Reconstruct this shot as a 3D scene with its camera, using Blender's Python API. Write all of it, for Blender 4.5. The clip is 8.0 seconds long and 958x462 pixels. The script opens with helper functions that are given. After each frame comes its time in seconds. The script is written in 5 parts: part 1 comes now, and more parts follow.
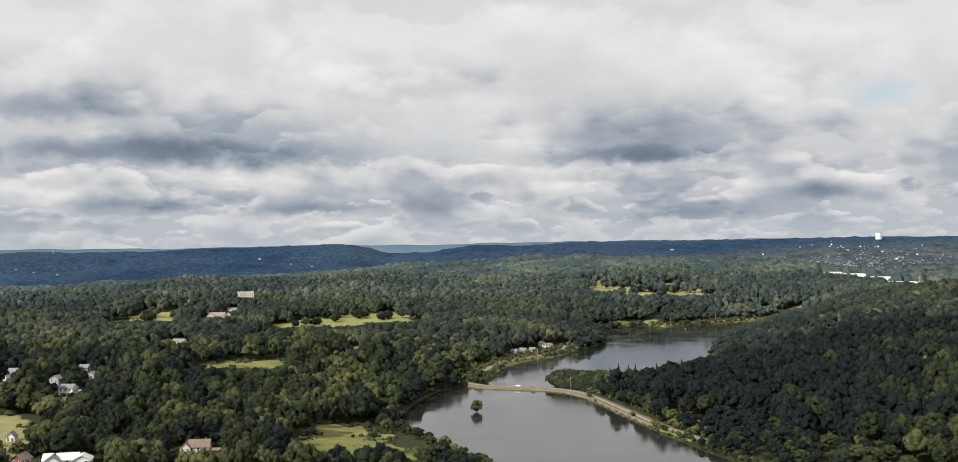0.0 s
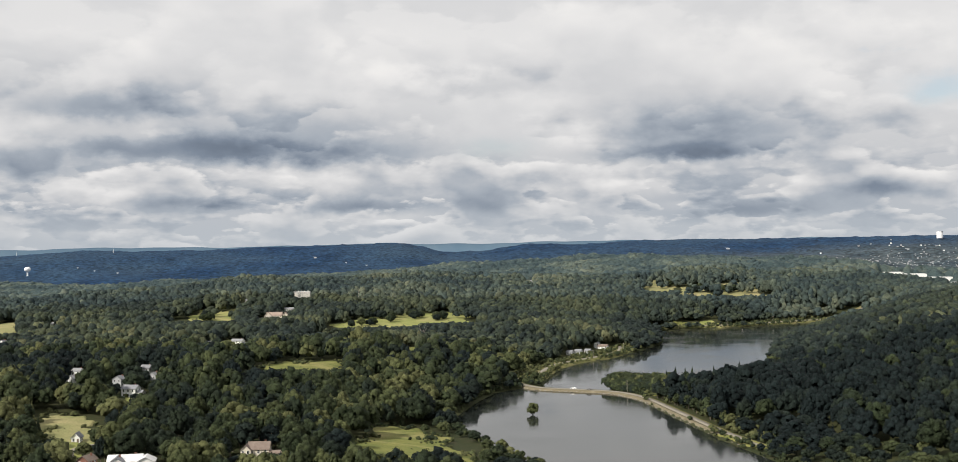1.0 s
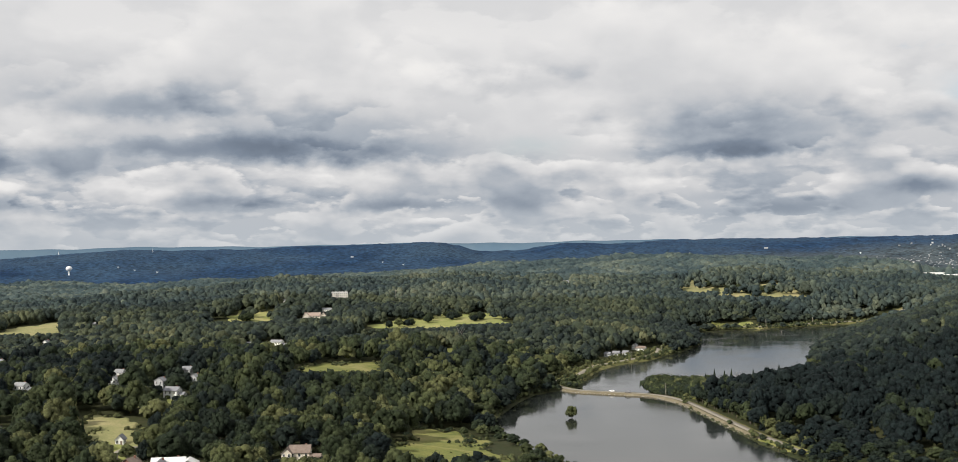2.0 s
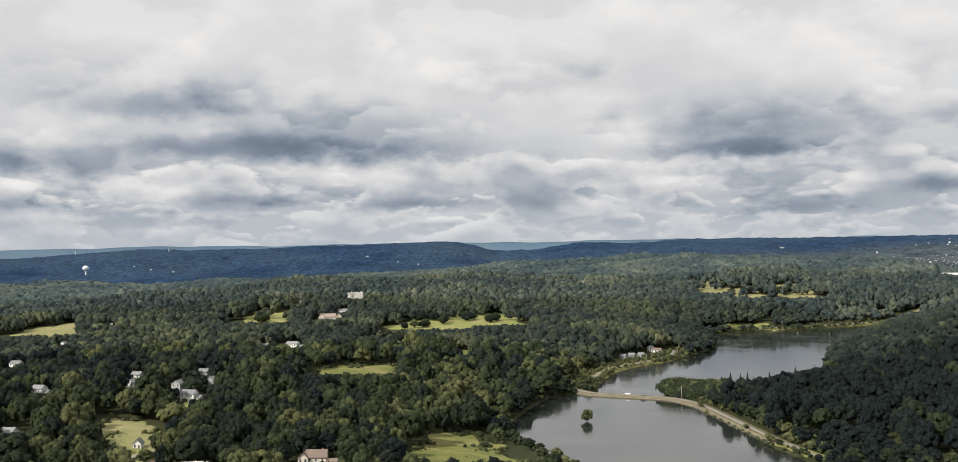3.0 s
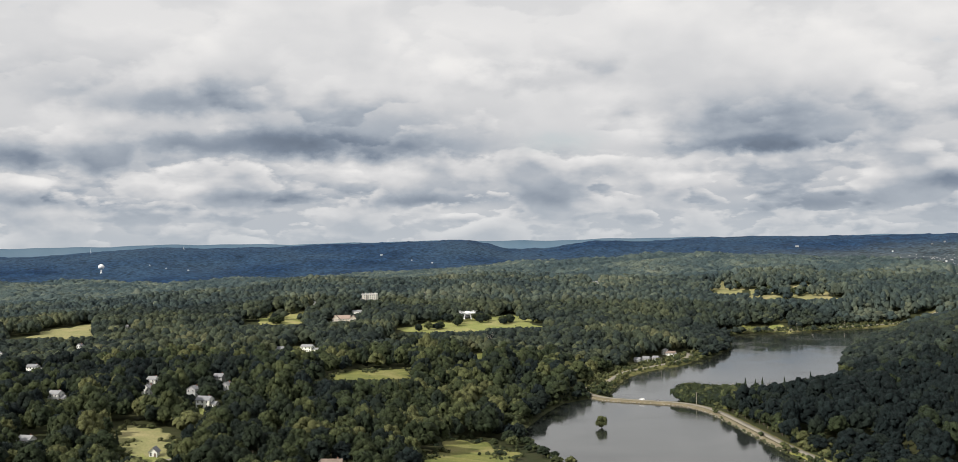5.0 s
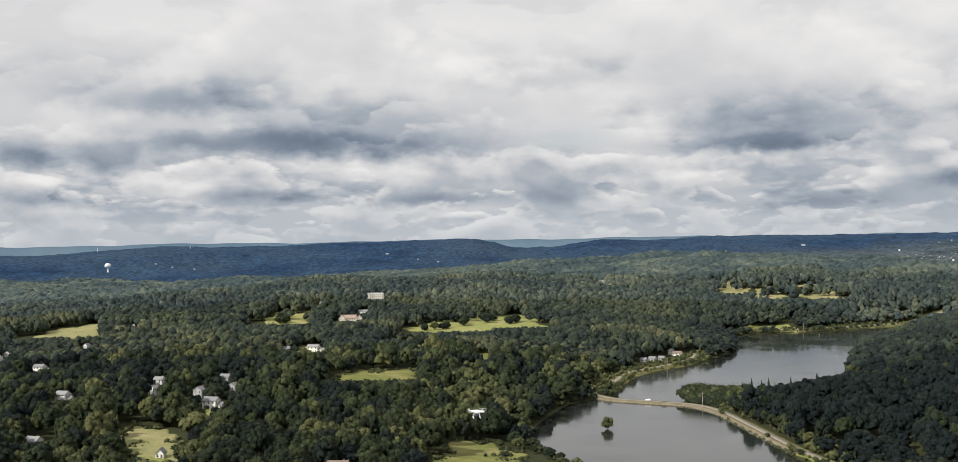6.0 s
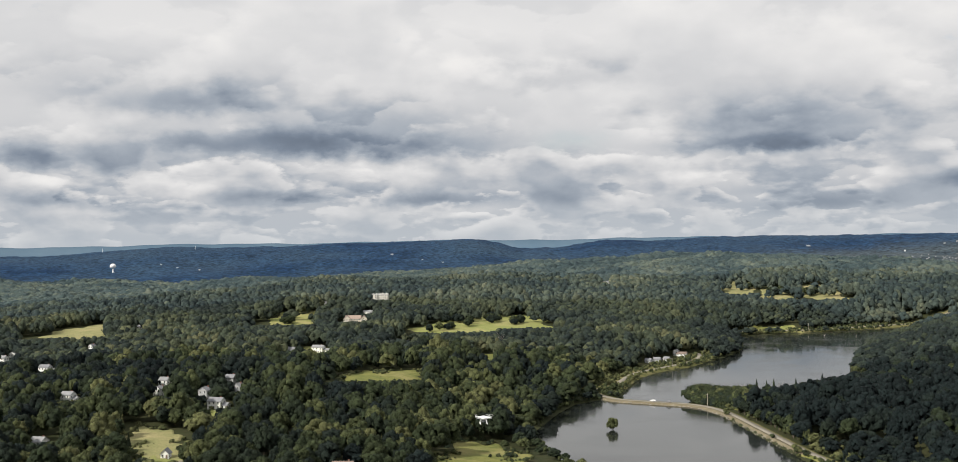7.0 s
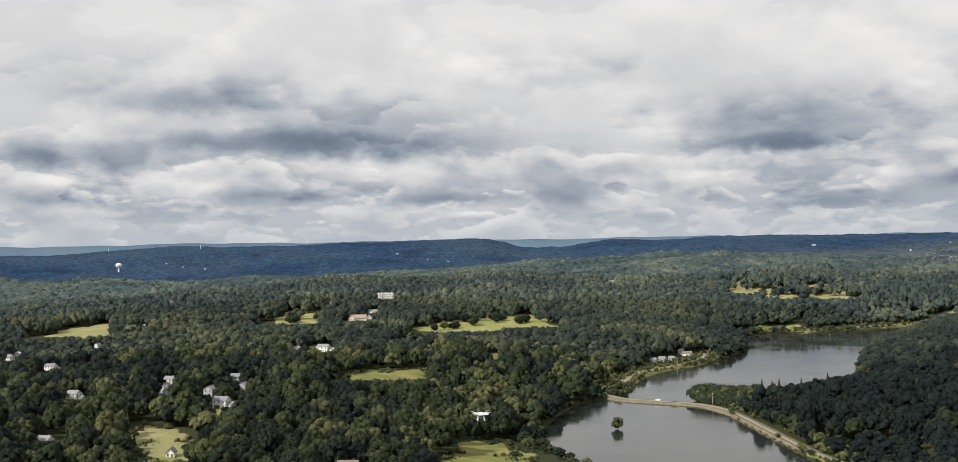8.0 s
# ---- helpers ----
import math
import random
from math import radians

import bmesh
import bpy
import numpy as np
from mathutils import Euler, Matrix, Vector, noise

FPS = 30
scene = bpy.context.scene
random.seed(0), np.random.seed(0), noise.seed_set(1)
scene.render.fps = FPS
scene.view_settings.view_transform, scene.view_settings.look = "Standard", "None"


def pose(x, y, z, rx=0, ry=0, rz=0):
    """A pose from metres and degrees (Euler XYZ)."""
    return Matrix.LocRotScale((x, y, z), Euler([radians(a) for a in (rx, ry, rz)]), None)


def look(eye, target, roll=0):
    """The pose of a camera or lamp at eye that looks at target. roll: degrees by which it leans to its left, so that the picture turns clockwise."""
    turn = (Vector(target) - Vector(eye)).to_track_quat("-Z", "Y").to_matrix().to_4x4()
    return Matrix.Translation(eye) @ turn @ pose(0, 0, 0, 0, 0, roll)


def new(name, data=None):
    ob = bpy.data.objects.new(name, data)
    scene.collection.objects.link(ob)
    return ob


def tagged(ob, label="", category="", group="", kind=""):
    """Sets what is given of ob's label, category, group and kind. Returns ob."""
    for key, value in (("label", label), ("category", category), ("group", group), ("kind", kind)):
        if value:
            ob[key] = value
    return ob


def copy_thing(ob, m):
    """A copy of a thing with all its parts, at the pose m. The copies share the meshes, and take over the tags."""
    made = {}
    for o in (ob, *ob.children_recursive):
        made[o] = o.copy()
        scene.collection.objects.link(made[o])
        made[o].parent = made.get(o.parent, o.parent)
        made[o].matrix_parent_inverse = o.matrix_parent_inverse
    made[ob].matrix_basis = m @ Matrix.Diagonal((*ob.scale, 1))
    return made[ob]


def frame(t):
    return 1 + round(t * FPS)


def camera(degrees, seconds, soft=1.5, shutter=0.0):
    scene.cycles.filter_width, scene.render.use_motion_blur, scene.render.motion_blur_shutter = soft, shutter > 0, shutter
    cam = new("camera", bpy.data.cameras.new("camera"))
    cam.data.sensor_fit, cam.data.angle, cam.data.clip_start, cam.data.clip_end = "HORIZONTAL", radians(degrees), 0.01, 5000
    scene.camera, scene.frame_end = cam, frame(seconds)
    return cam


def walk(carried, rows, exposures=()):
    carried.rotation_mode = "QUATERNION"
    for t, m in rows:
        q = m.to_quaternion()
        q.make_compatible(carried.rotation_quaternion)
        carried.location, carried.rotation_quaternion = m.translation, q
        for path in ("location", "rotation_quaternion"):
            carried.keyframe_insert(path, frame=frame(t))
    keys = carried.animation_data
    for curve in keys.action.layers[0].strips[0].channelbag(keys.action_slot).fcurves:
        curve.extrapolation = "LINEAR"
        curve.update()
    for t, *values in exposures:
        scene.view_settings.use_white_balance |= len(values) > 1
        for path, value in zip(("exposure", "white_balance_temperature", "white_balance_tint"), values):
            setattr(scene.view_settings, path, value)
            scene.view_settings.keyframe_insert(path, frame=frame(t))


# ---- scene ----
cam = camera(45.0, 8.0, 0.85)
PATH = [
    (0, (3.190, 2.200, 112.800), (3.240, 102.200, 114.043), -0.87),
    (0.5, (2.350, 1.650, 114.550), (-0.022, 101.600, 115.765), -0.87),
    (1, (1.500, 1.150, 116.150), (-3.072, 101.000, 117.280), -0.87),
    (1.5, (0.650, 0.750, 117.650), (-5.709, 100.550, 118.778), -0.87),
    (2, (-0.100, 0.400, 119.200), (-7.770, 100.100, 120.251), -0.87),
    (2.2, (-0.209, 0.300, 119.860), (-8.292, 99.959, 120.890), -0.87),
    (3.3, (-0.809, -0.250, 123.470), (-9.902, 99.310, 124.390), -0.87),
    (3.5, (-0.918, -0.350, 124.132), (-10.118, 99.200, 125.032), -0.87),
    (4, (-0.956, -0.350, 125.795), (-10.506, 99.200, 126.645), -0.87),
    (4.5, (-0.852, -0.350, 127.439), (-10.702, 99.200, 128.189), -0.87),
    (4.7, (-0.857, -0.350, 128.100), (-10.819, 99.186, 128.823), -0.87),
    (5.3, (-0.873, -0.350, 129.950), (-11.187, 99.142, 130.593), -0.87),
    (5.8, (-0.887, -0.350, 130.660), (-11.441, 99.112, 131.237), -0.87),
    (6, (-0.892, -0.350, 130.809), (-11.542, 99.100, 131.359), -0.87),
    (6.5, (-0.911, -0.350, 130.950), (-11.811, 99.050, 131.550), -0.87),
    (7, (-0.928, -0.350, 130.901), (-11.978, 99.000, 131.501), -0.87),
    (7.5, (-0.831, -0.350, 130.892), (-12.081, 99.000, 131.492), -0.87),
    (8, (-0.795, -0.350, 130.852), (-12.295, 99.000, 131.402), -0.87),
]
walk(cam, [(t, look(eye, target, roll)) for t, eye, target, roll in PATH])

# ---- sky and sun ----
SUN_AZ, SUN_EL = radians(230), radians(38)      # azimuth counted clockwise from +y
sun_data = bpy.data.lights.new("sun", "SUN")
sun_data.energy, sun_data.angle, sun_data.color = 5.0, radians(1.5), (1.0, 0.94, 0.84)
sun = new("sun", sun_data)
sun_way = Vector((math.sin(SUN_AZ) * math.cos(SUN_EL), math.cos(SUN_AZ) * math.cos(SUN_EL), math.sin(SUN_EL)))
sun.matrix_world = look((0, 0, 900), Vector((0, 0, 900)) - sun_way)


class Nodes:
    """A small builder of node trees."""

    def __init__(self, tree):
        self.tree = tree
        tree.nodes.clear()

    def add(self, kind, **sets):
        n = self.tree.nodes.new(kind)
        for k, v in sets.items():
            setattr(n, k, v)
        return n

    def put(self, socket, value):
        if isinstance(value, bpy.types.NodeSocket):
            self.tree.links.new(value, socket)
        elif value is not None:
            socket.default_value = value

    def math(self, op, a, b=None, c=None, clamp=False):
        n = self.add("ShaderNodeMath", operation=op, use_clamp=clamp)
        for s, v in zip(n.inputs, (a, b, c)):
            self.put(s, v)
        return n.outputs[0]

    def vec(self, op, a, b=None):
        n = self.add("ShaderNodeVectorMath", operation=op)
        self.put(n.inputs[0], a)
        if op == "SCALE":
            self.put(n.inputs[3], b)
        else:
            self.put(n.inputs[1], b)
        return n.outputs[0]

    def noise(self, vector, scale, detail=4.0, rough=0.55, warp=0.0):
        n = self.add("ShaderNodeTexNoise")
        self.put(n.inputs["Vector"], vector)
        for k, v in (("Scale", scale), ("Detail", detail), ("Roughness", rough), ("Distortion", warp)):
            self.put(n.inputs[k], v)
        return n.outputs["Fac"]

    def ramp(self, fac, stops):
        n = self.add("ShaderNodeValToRGB")
        self.put(n.inputs[0], fac)
        r = n.color_ramp
        while len(r.elements) < len(stops):
            r.elements.new(0.5)
        for e, (p, c) in zip(r.elements, stops):
            e.position, e.color = p, (*c, 1)
        return n.outputs[0]

    def mix(self, fac, a, b, blend="MIX"):
        n = self.add("ShaderNodeMix", data_type="RGBA", blend_type=blend)
        self.put(n.inputs[0], fac)
        self.put(n.inputs[6], a if isinstance(a, bpy.types.NodeSocket) else (*a, 1))
        self.put(n.inputs[7], b if isinstance(b, bpy.types.NodeSocket) else (*b, 1))
        return n.outputs[2]

    def fit(self, value, lo, hi, to_lo=0.0, to_hi=1.0):
        n = self.add("ShaderNodeMapRange")
        for s, v in zip(n.inputs, (value, lo, hi, to_lo, to_hi)):
            self.put(s, v)
        return n.outputs[0]


# clouds over the valley: azimuth and elevation of the middle in degrees, half widths, depth
DARK_CLOUDS = [
    (-12.8, 4.55, 5.8, 0.61, 0.46), (-16.0, 5.09, 2.7, 0.61, 0.22), (-20.0, 6.70, 3.5, 0.85, 0.34), (-25.3, 7.22, 3.0, 1.09, 0.12), (-27.6, 4.03, 1.2, 0.73, 0.38), (-20.8, 4.78, 1.8, 0.48, 0.22),
    (-24.0, 3.78, 1.8, 0.55, 0.18), (-9.8, 5.76, 3.9, 0.73, 0.14), (-1.9, 7.73, 4.2, 0.73, 0.14), (8.1, 5.35, 3.8, 0.91, 0.34), (6.4, 4.32, 2.9, 0.36, 0.30), (11.0, 4.28, 2.4, 0.36, 0.26),
    (10.3, 1.40, 3.0, 0.55, 0.30), (16.5, 2.26, 1.4, 0.42, 0.24), (-1.9, 1.94, 1.8, 0.55, 0.14), (-8.6, 1.92, 3.6, 0.33, 0.22), (-16.3, 2.16, 3.0, 0.33, 0.20), (-22.6, 1.76, 3.6, 0.27, 0.16),
    (-26.4, 2.07, 2.4, 0.36, 0.18),
]
BRIGHT_CLOUDS = [
    (-12.2, 3.38, 2.4, 0.67, 0.34), (-9.8, 3.21, 1.5, 0.48, 0.26), (-7.4, 1.30, 2.1, 0.30, 0.26), (-20.6, 2.74, 2.4, 0.79, 0.26), (-27.2, 2.91, 1.8, 0.73, 0.22), (-21.5, 0.80, 1.8, 0.24, 0.22),
    (2.3, 5.39, 1.7, 0.73, 0.36), (4.6, 2.83, 2.3, 0.36, 0.26), (-4.0, 8.58, 1.8, 0.67, 0.14), (14.8, 7.73, 2.1, 1.52, 0.16), (7.8, 1.69, 1.5, 0.30, 0.24), (14.0, 2.97, 2.4, 0.42, 0.18),
    (-23.9, 5.04, 1.5, 0.45, 0.18), (1.1, 3.03, 2.7, 0.45, 0.12), (-10.9, 10.06, 9.1, 1.39, 0.08), (12.6, 0.71, 2.7, 0.24, 0.18),
]
GAPS = [
    (19.3, 6.82, 1.6, 0.61, 0.90), (-1.8, 4.77, 1.8, 0.45, 0.45),
]


def make_sky():
    world = bpy.data.worlds.new("sky")
    scene.world = world
    world.use_nodes = True
    n = Nodes(world.node_tree)
    sky = n.add("ShaderNodeTexSky", sky_type="NISHITA", sun_disc=False, sun_elevation=SUN_EL, sun_rotation=SUN_AZ)
    blue = n.vec("SCALE", sky.outputs[0], 0.11)
    ray = n.add("ShaderNodeTexCoord").outputs["Generated"]
    sep = n.add("ShaderNodeSeparateXYZ")
    n.put(sep.inputs[0], ray)
    x, y, z = sep.outputs
    az = n.math("MULTIPLY", n.math("ARCTAN2", x, y), 57.2958)
    el = n.math("MULTIPLY", n.math("ARCSINE", n.math("MAXIMUM", z, 0.0)), 57.2958)
    # two decks of cloud: small flat cells low down, larger heaps higher up
    def cell(scale, flat, detail, rough, warp, slice_z, lift=0.0):
        c = n.add("ShaderNodeCombineXYZ")
        n.put(c.inputs[0], n.math("MULTIPLY", az, scale))
        n.put(c.inputs[1], n.math("MULTIPLY", n.math("ADD", el, lift), scale * flat))
        n.put(c.inputs[2], slice_z)
        return n.noise(c.outputs[0], 1.0, detail, rough, warp)

    tone = n.fit(el, 0.5, 10.0, 0.47, 0.74)

    def deck(tone, scale, flat, slice_z, level, edge, lift, peak, deep, share):
        """Heaped clouds laid over tone: bright where little cloud lies above a point, darker towards the base."""
        body = cell(scale, flat, 6, 0.5, 0.0, slice_z)
        above = cell(scale, flat, 4, 0.46, 0.0, slice_z, lift)
        mask = n.add("ShaderNodeMapRange", interpolation_type="SMOOTHSTEP")
        for s_, v_ in zip(mask.inputs, (body, level, level + edge, 0.0, 1.0)):
            n.put(s_, v_)
        inner = n.fit(above, level - 0.10, level + 0.16, peak, peak - deep)
        inner = n.math("ADD", inner, n.math("MULTIPLY", n.math("SUBTRACT", cell(scale * 2.8, flat * 0.8, 5, 0.5, 0.0, slice_z + 5), 0.5), 0.22))
        mix = n.add("ShaderNodeMix")
        n.put(mix.inputs[0], n.math("MULTIPLY", mask.outputs[0], share, clamp=True))
        n.put(mix.inputs[2], tone)
        n.put(mix.inputs[3], inner)
        return mix.outputs[0]

    tone = deck(tone, 0.42, 2.9, 1.7, 0.45, 0.05, 0.20, 0.78, 0.40, n.fit(el, 2.6, 5.0, 0.9, 0.0))
    tone = deck(tone, 0.24, 2.2, 4.2, 0.46, 0.06, 0.45, 0.84, 0.40, n.fit(el, 5.5, 9.0, 0.9, 0.25))
    tone = deck(tone, 0.11, 1.7, 7.9, 0.46, 0.09, 1.30, 0.90, 0.28, n.fit(el, 4.0, 7.0, 0.0, 0.8))
    # edges heaped into puffs, smaller towards the horizon
    reach = n.fit(el, 0.0, 10.0, 0.55, 1.5)
    wx = n.math("MULTIPLY", n.math("SUBTRACT", cell(0.42, 1.7, 5, 0.55, 0.0, 4.4), 0.5), n.math("MULTIPLY", reach, 3.0))
    wy = n.math("MULTIPLY", n.math("SUBTRACT", cell(0.60, 1.6, 5, 0.55, 0.0, 8.3), 0.5), n.math("MULTIPLY", reach, 1.2))
    u, v = n.math("ADD", az, wx), n.math("ADD", el, wy)

    def sum_of(clouds, sharp, over=1.0, under=1.0):
        total = None
        for a, e, wa, we, depth in clouds:
            du = n.math("DIVIDE", n.math("SUBTRACT", u, a), wa)
            dv = n.math("DIVIDE", n.math("SUBTRACT", v, e), we)
            dv = n.math("ADD", n.math("MULTIPLY", n.math("MAXIMUM", dv, 0.0), over), n.math("MULTIPLY", n.math("MINIMUM", dv, 0.0), under))
            q = n.math("ADD", n.math("MULTIPLY", du, du), n.math("MULTIPLY", dv, dv))
            b = n.math("MULTIPLY", n.math("EXPONENT", n.math("MULTIPLY", q, -sharp)), depth)
            total = b if total is None else n.math("ADD", total, b)
        return total

    # bases are flat and sharp below, tops crisp above
    dark, bright = sum_of(DARK_CLOUDS, 0.8, 0.95, 1.5), sum_of(BRIGHT_CLOUDS, 0.9, 1.7, 0.8)
    tone = n.math("ADD", tone, n.math("MULTIPLY", bright, 0.55))
    tone = n.math("SUBTRACT", tone, n.math("MULTIPLY", dark, 0.98))
    cloud = n.ramp(n.fit(tone, 0.0, 1.0), [
        (0.0, (0.12, 0.15, 0.20)), (0.22, (0.215, 0.258, 0.325)), (0.42, (0.385, 0.425, 0.48)),
        (0.60, (0.62, 0.625, 0.64)), (0.78, (0.80, 0.79, 0.785)), (1.0, (0.99, 0.965, 0.93))])
    hole = n.math("MULTIPLY", n.math("ADD", sum_of(GAPS, 1.3), n.fit(cell(0.2, 2.4, 5, 0.55, 0.0, 9.9), 0.70, 0.80, 0.0, 0.5)), 1.0, clamp=True)
    picture = n.mix(n.math("MULTIPLY", hole, 0.6), cloud, blue)
    # pale air just over the horizon
    low = n.fit(el, 0.0, 2.2, 1.0, 0.0)
    picture = n.mix(n.math("MULTIPLY", low, 0.6), picture, (0.52, 0.56, 0.60))
    bg = n.add("ShaderNodeBackground")
    n.put(bg.inputs[0], picture)
    n.put(bg.inputs[1], 1.0)
    n.put(n.add("ShaderNodeOutputWorld").inputs[0], bg.outputs[0])


make_sky()

# ---- materials ----


def material(name, rough=0.8, spec=0.25, metal=0.0):
    m = bpy.data.materials.new(name)
    m.use_nodes = True
    n = Nodes(m.node_tree)
    b = n.add("ShaderNodeBsdfPrincipled")
    b.inputs["Roughness"].default_value, b.inputs["Metallic"].default_value = rough, metal
    b.inputs["Specular IOR Level"].default_value = spec
    n.put(n.add("ShaderNodeOutputMaterial").inputs[0], b.outputs[0])
    return m, n, b


def bump(n, b, height, strength, distance):
    k = n.add("ShaderNodeBump")
    k.inputs["Strength"].default_value, k.inputs["Distance"].default_value = strength, distance
    n.put(k.inputs["Height"], height)
    n.put(b.inputs["Normal"], k.outputs[0])


def place(n):
    return n.add("ShaderNodeNewGeometry").outputs["Position"]


def mottled(name, a, b, scale=0.5, rough=0.8, spec=0.25, fine=6.0, relief=0.0, metal=0.0):
    """A surface that wavers between two colours at two sizes."""
    m, n, s = material(name, rough, spec, metal)
    p = n.add("ShaderNodeTexCoord").outputs["Object"]
    big, small = n.noise(p, scale, 4), n.noise(p, scale * fine, 5)
    mixed = n.math("ADD", n.math("MULTIPLY", big, 0.6), n.math("MULTIPLY", small, 0.4))
    n.put(s.inputs["Base Color"], n.mix(n.fit(mixed, 0.32, 0.68), a, b))
    if relief:
        bump(n, s, small, 0.6, relief)
    return m


def foliage(name, stops, by_object=False, spread=0.2):
    m, n, s = material(name, 0.75, 0.07)
    p = place(n)
    if by_object:
        tint = n.fit(n.add("ShaderNodeObjectInfo").outputs["Random"], 0.0, 1.0, 0.04, 0.86)
    else:
        tint = n.add("ShaderNodeAttribute", attribute_name="tint").outputs["Fac"]
    stand = n.noise(p, 0.006, 3)
    leaf, spray = n.noise(p, 0.6, 4, 0.72), n.noise(p, 2.1, 3, 0.72)
    each = n.fit(n.add("ShaderNodeNewGeometry").outputs["Random Per Island"], 0.0, 1.0, 0.72, 1.28)
    patch = n.noise(p, 0.021, 3)
    value = n.math("ADD", n.math("ADD", tint, n.fit(patch, 0.35, 0.65, -0.5 * spread, 0.5 * spread)), n.fit(stand, 0.35, 0.65, -spread, spread), clamp=True)
    colour = n.ramp(value, stops)
    mixed = n.math("ADD", n.math("MULTIPLY", leaf, 0.5), n.math("MULTIPLY", spray, 0.5))
    n.put(s.inputs["Base Color"], n.vec("SCALE", colour, n.math("MULTIPLY", each, n.fit(mixed, 0.38, 0.62, 0.45, 1.55))))
    bump(n, s, mixed, 0.9, 1.6)
    return m


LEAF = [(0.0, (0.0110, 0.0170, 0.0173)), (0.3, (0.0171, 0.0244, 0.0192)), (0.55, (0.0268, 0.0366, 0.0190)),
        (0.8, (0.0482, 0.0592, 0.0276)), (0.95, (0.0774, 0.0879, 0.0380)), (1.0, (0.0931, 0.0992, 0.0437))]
# distance haze painted into the leaves: paler and bluer than LEAF
FAR_HAZE_LEAF = [(0.0, (0.0302, 0.0468, 0.0535)), (0.3, (0.0437, 0.0642, 0.0672)), (0.6, (0.0634, 0.0846, 0.0794)), (0.9, (0.0906, 0.1110, 0.0914)), (1.0, (0.1085, 0.1227, 0.0984))]
M_LEAF = foliage("leaves", LEAF, False, 0.27)
M_LEAF_FAR = foliage("hazed_leaves_far_woods", FAR_HAZE_LEAF, False, 0.34)
# part of the haze mixed into the middle woods' leaf colours
MID_HAZE_LEAF = [(p, tuple(0.5 * (a + b) for a, b in zip(c, d))) for (p, c), d in zip(LEAF, [(0.0273, 0.0373, 0.0345), (0.0411, 0.0548, 0.0458), (0.0576, 0.0708, 0.0536), (0.0795, 0.0896, 0.0611), (0.0960, 0.1046, 0.0688), (0.1042, 0.1083, 0.0714)])]
M_LEAF_MID = foliage("hazed_leaves_middle_woods", MID_HAZE_LEAF, False, 0.26)
# haze of the slopes: halfway from the middle woods to the far ones
SLOPE_HAZE_LEAF = [(p, tuple(0.5 * (a + b) for a, b in zip(c, d))) for (p, c), (_, d) in zip(MID_HAZE_LEAF, FAR_HAZE_LEAF + FAR_HAZE_LEAF[-1:])]
M_LEAF_SLOPE = foliage("hazed_leaves_slope_woods", SLOPE_HAZE_LEAF, False, 0.30)
# darker copy of the single-tree leaves: cloud shade put into the colour
M_LEAF_SHADED = foliage("leaves_single_tree_shaded", [(0.0, LEAF[0][1]), (0.55, LEAF[1][1]), (1.0, LEAF[3][1])], True, 0.22)
M_LEAF_OB = foliage("leaves_single_tree", LEAF, True, 0.22)
M_RUST = foliage("russet_leaves", [(0.0, (0.06, 0.042, 0.024)), (1.0, (0.10, 0.066, 0.034))], True)
M_OLIVE = foliage("olive_leaves", [(0.0, (0.048, 0.05, 0.02)), (1.0, (0.07, 0.068, 0.03))], True)
M_GOLD = foliage("golden_leaves", [(0.0, (0.10, 0.085, 0.02)), (1.0, (0.14, 0.12, 0.03))], True)
M_BARK = mottled("bark", (0.09, 0.075, 0.06), (0.17, 0.15, 0.125), 0.8, 0.9, 0.1, 5)
M_DEAD = mottled("bare_wood", (0.22, 0.20, 0.18), (0.36, 0.34, 0.31), 0.8, 0.9, 0.1, 5)


def ground_material():
    m, n, s = material("woodland_ground", 0.9, 0.1)
    p = place(n)
    a, b = n.noise(p, 0.012, 4), n.noise(p, 0.16, 5, 0.65)
    c = n.mix(n.fit(a, 0.35, 0.65), (0.03, 0.037, 0.016), (0.046, 0.05, 0.022))
    c = n.mix(n.fit(b, 0.5, 0.75), c, (0.055, 0.05, 0.028))
    n.put(s.inputs["Base Color"], c)
    bump(n, s, b, 0.5, 0.8)
    return m


def meadow_material(name, a, b, dry):
    m, n, s = material(name, 0.9, 0.1)
    p = place(n)
    big, mid, small = n.noise(p, 0.018, 4, 0.6, 0.8), n.noise(p, 0.09, 4, 0.6), n.noise(p, 0.8, 4, 0.7)
    c = n.mix(n.fit(mid, 0.35, 0.65), a, b)
    c = n.mix(n.fit(big, 0.5, 0.68), c, dry)
    n.put(s.inputs["Base Color"], n.vec("SCALE", c, n.fit(small, 0.3, 0.7, 0.78, 1.22)))
    bump(n, s, small, 0.4, 0.3)
    return m


M_GROUND = ground_material()
M_LAWN = meadow_material("lawn", (0.19, 0.215, 0.068), (0.25, 0.26, 0.09), (0.31, 0.285, 0.125))
M_MARSH = meadow_material("marsh_grass", (0.115, 0.135, 0.042), (0.185, 0.185, 0.058), (0.28, 0.245, 0.11))
M_DRY = meadow_material("dry_grass", (0.20, 0.205, 0.088), (0.27, 0.25, 0.12), (0.33, 0.285, 0.15))
M_BANK = meadow_material("bank_grass", (0.09, 0.10, 0.034), (0.16, 0.15, 0.06), (0.22, 0.19, 0.10))


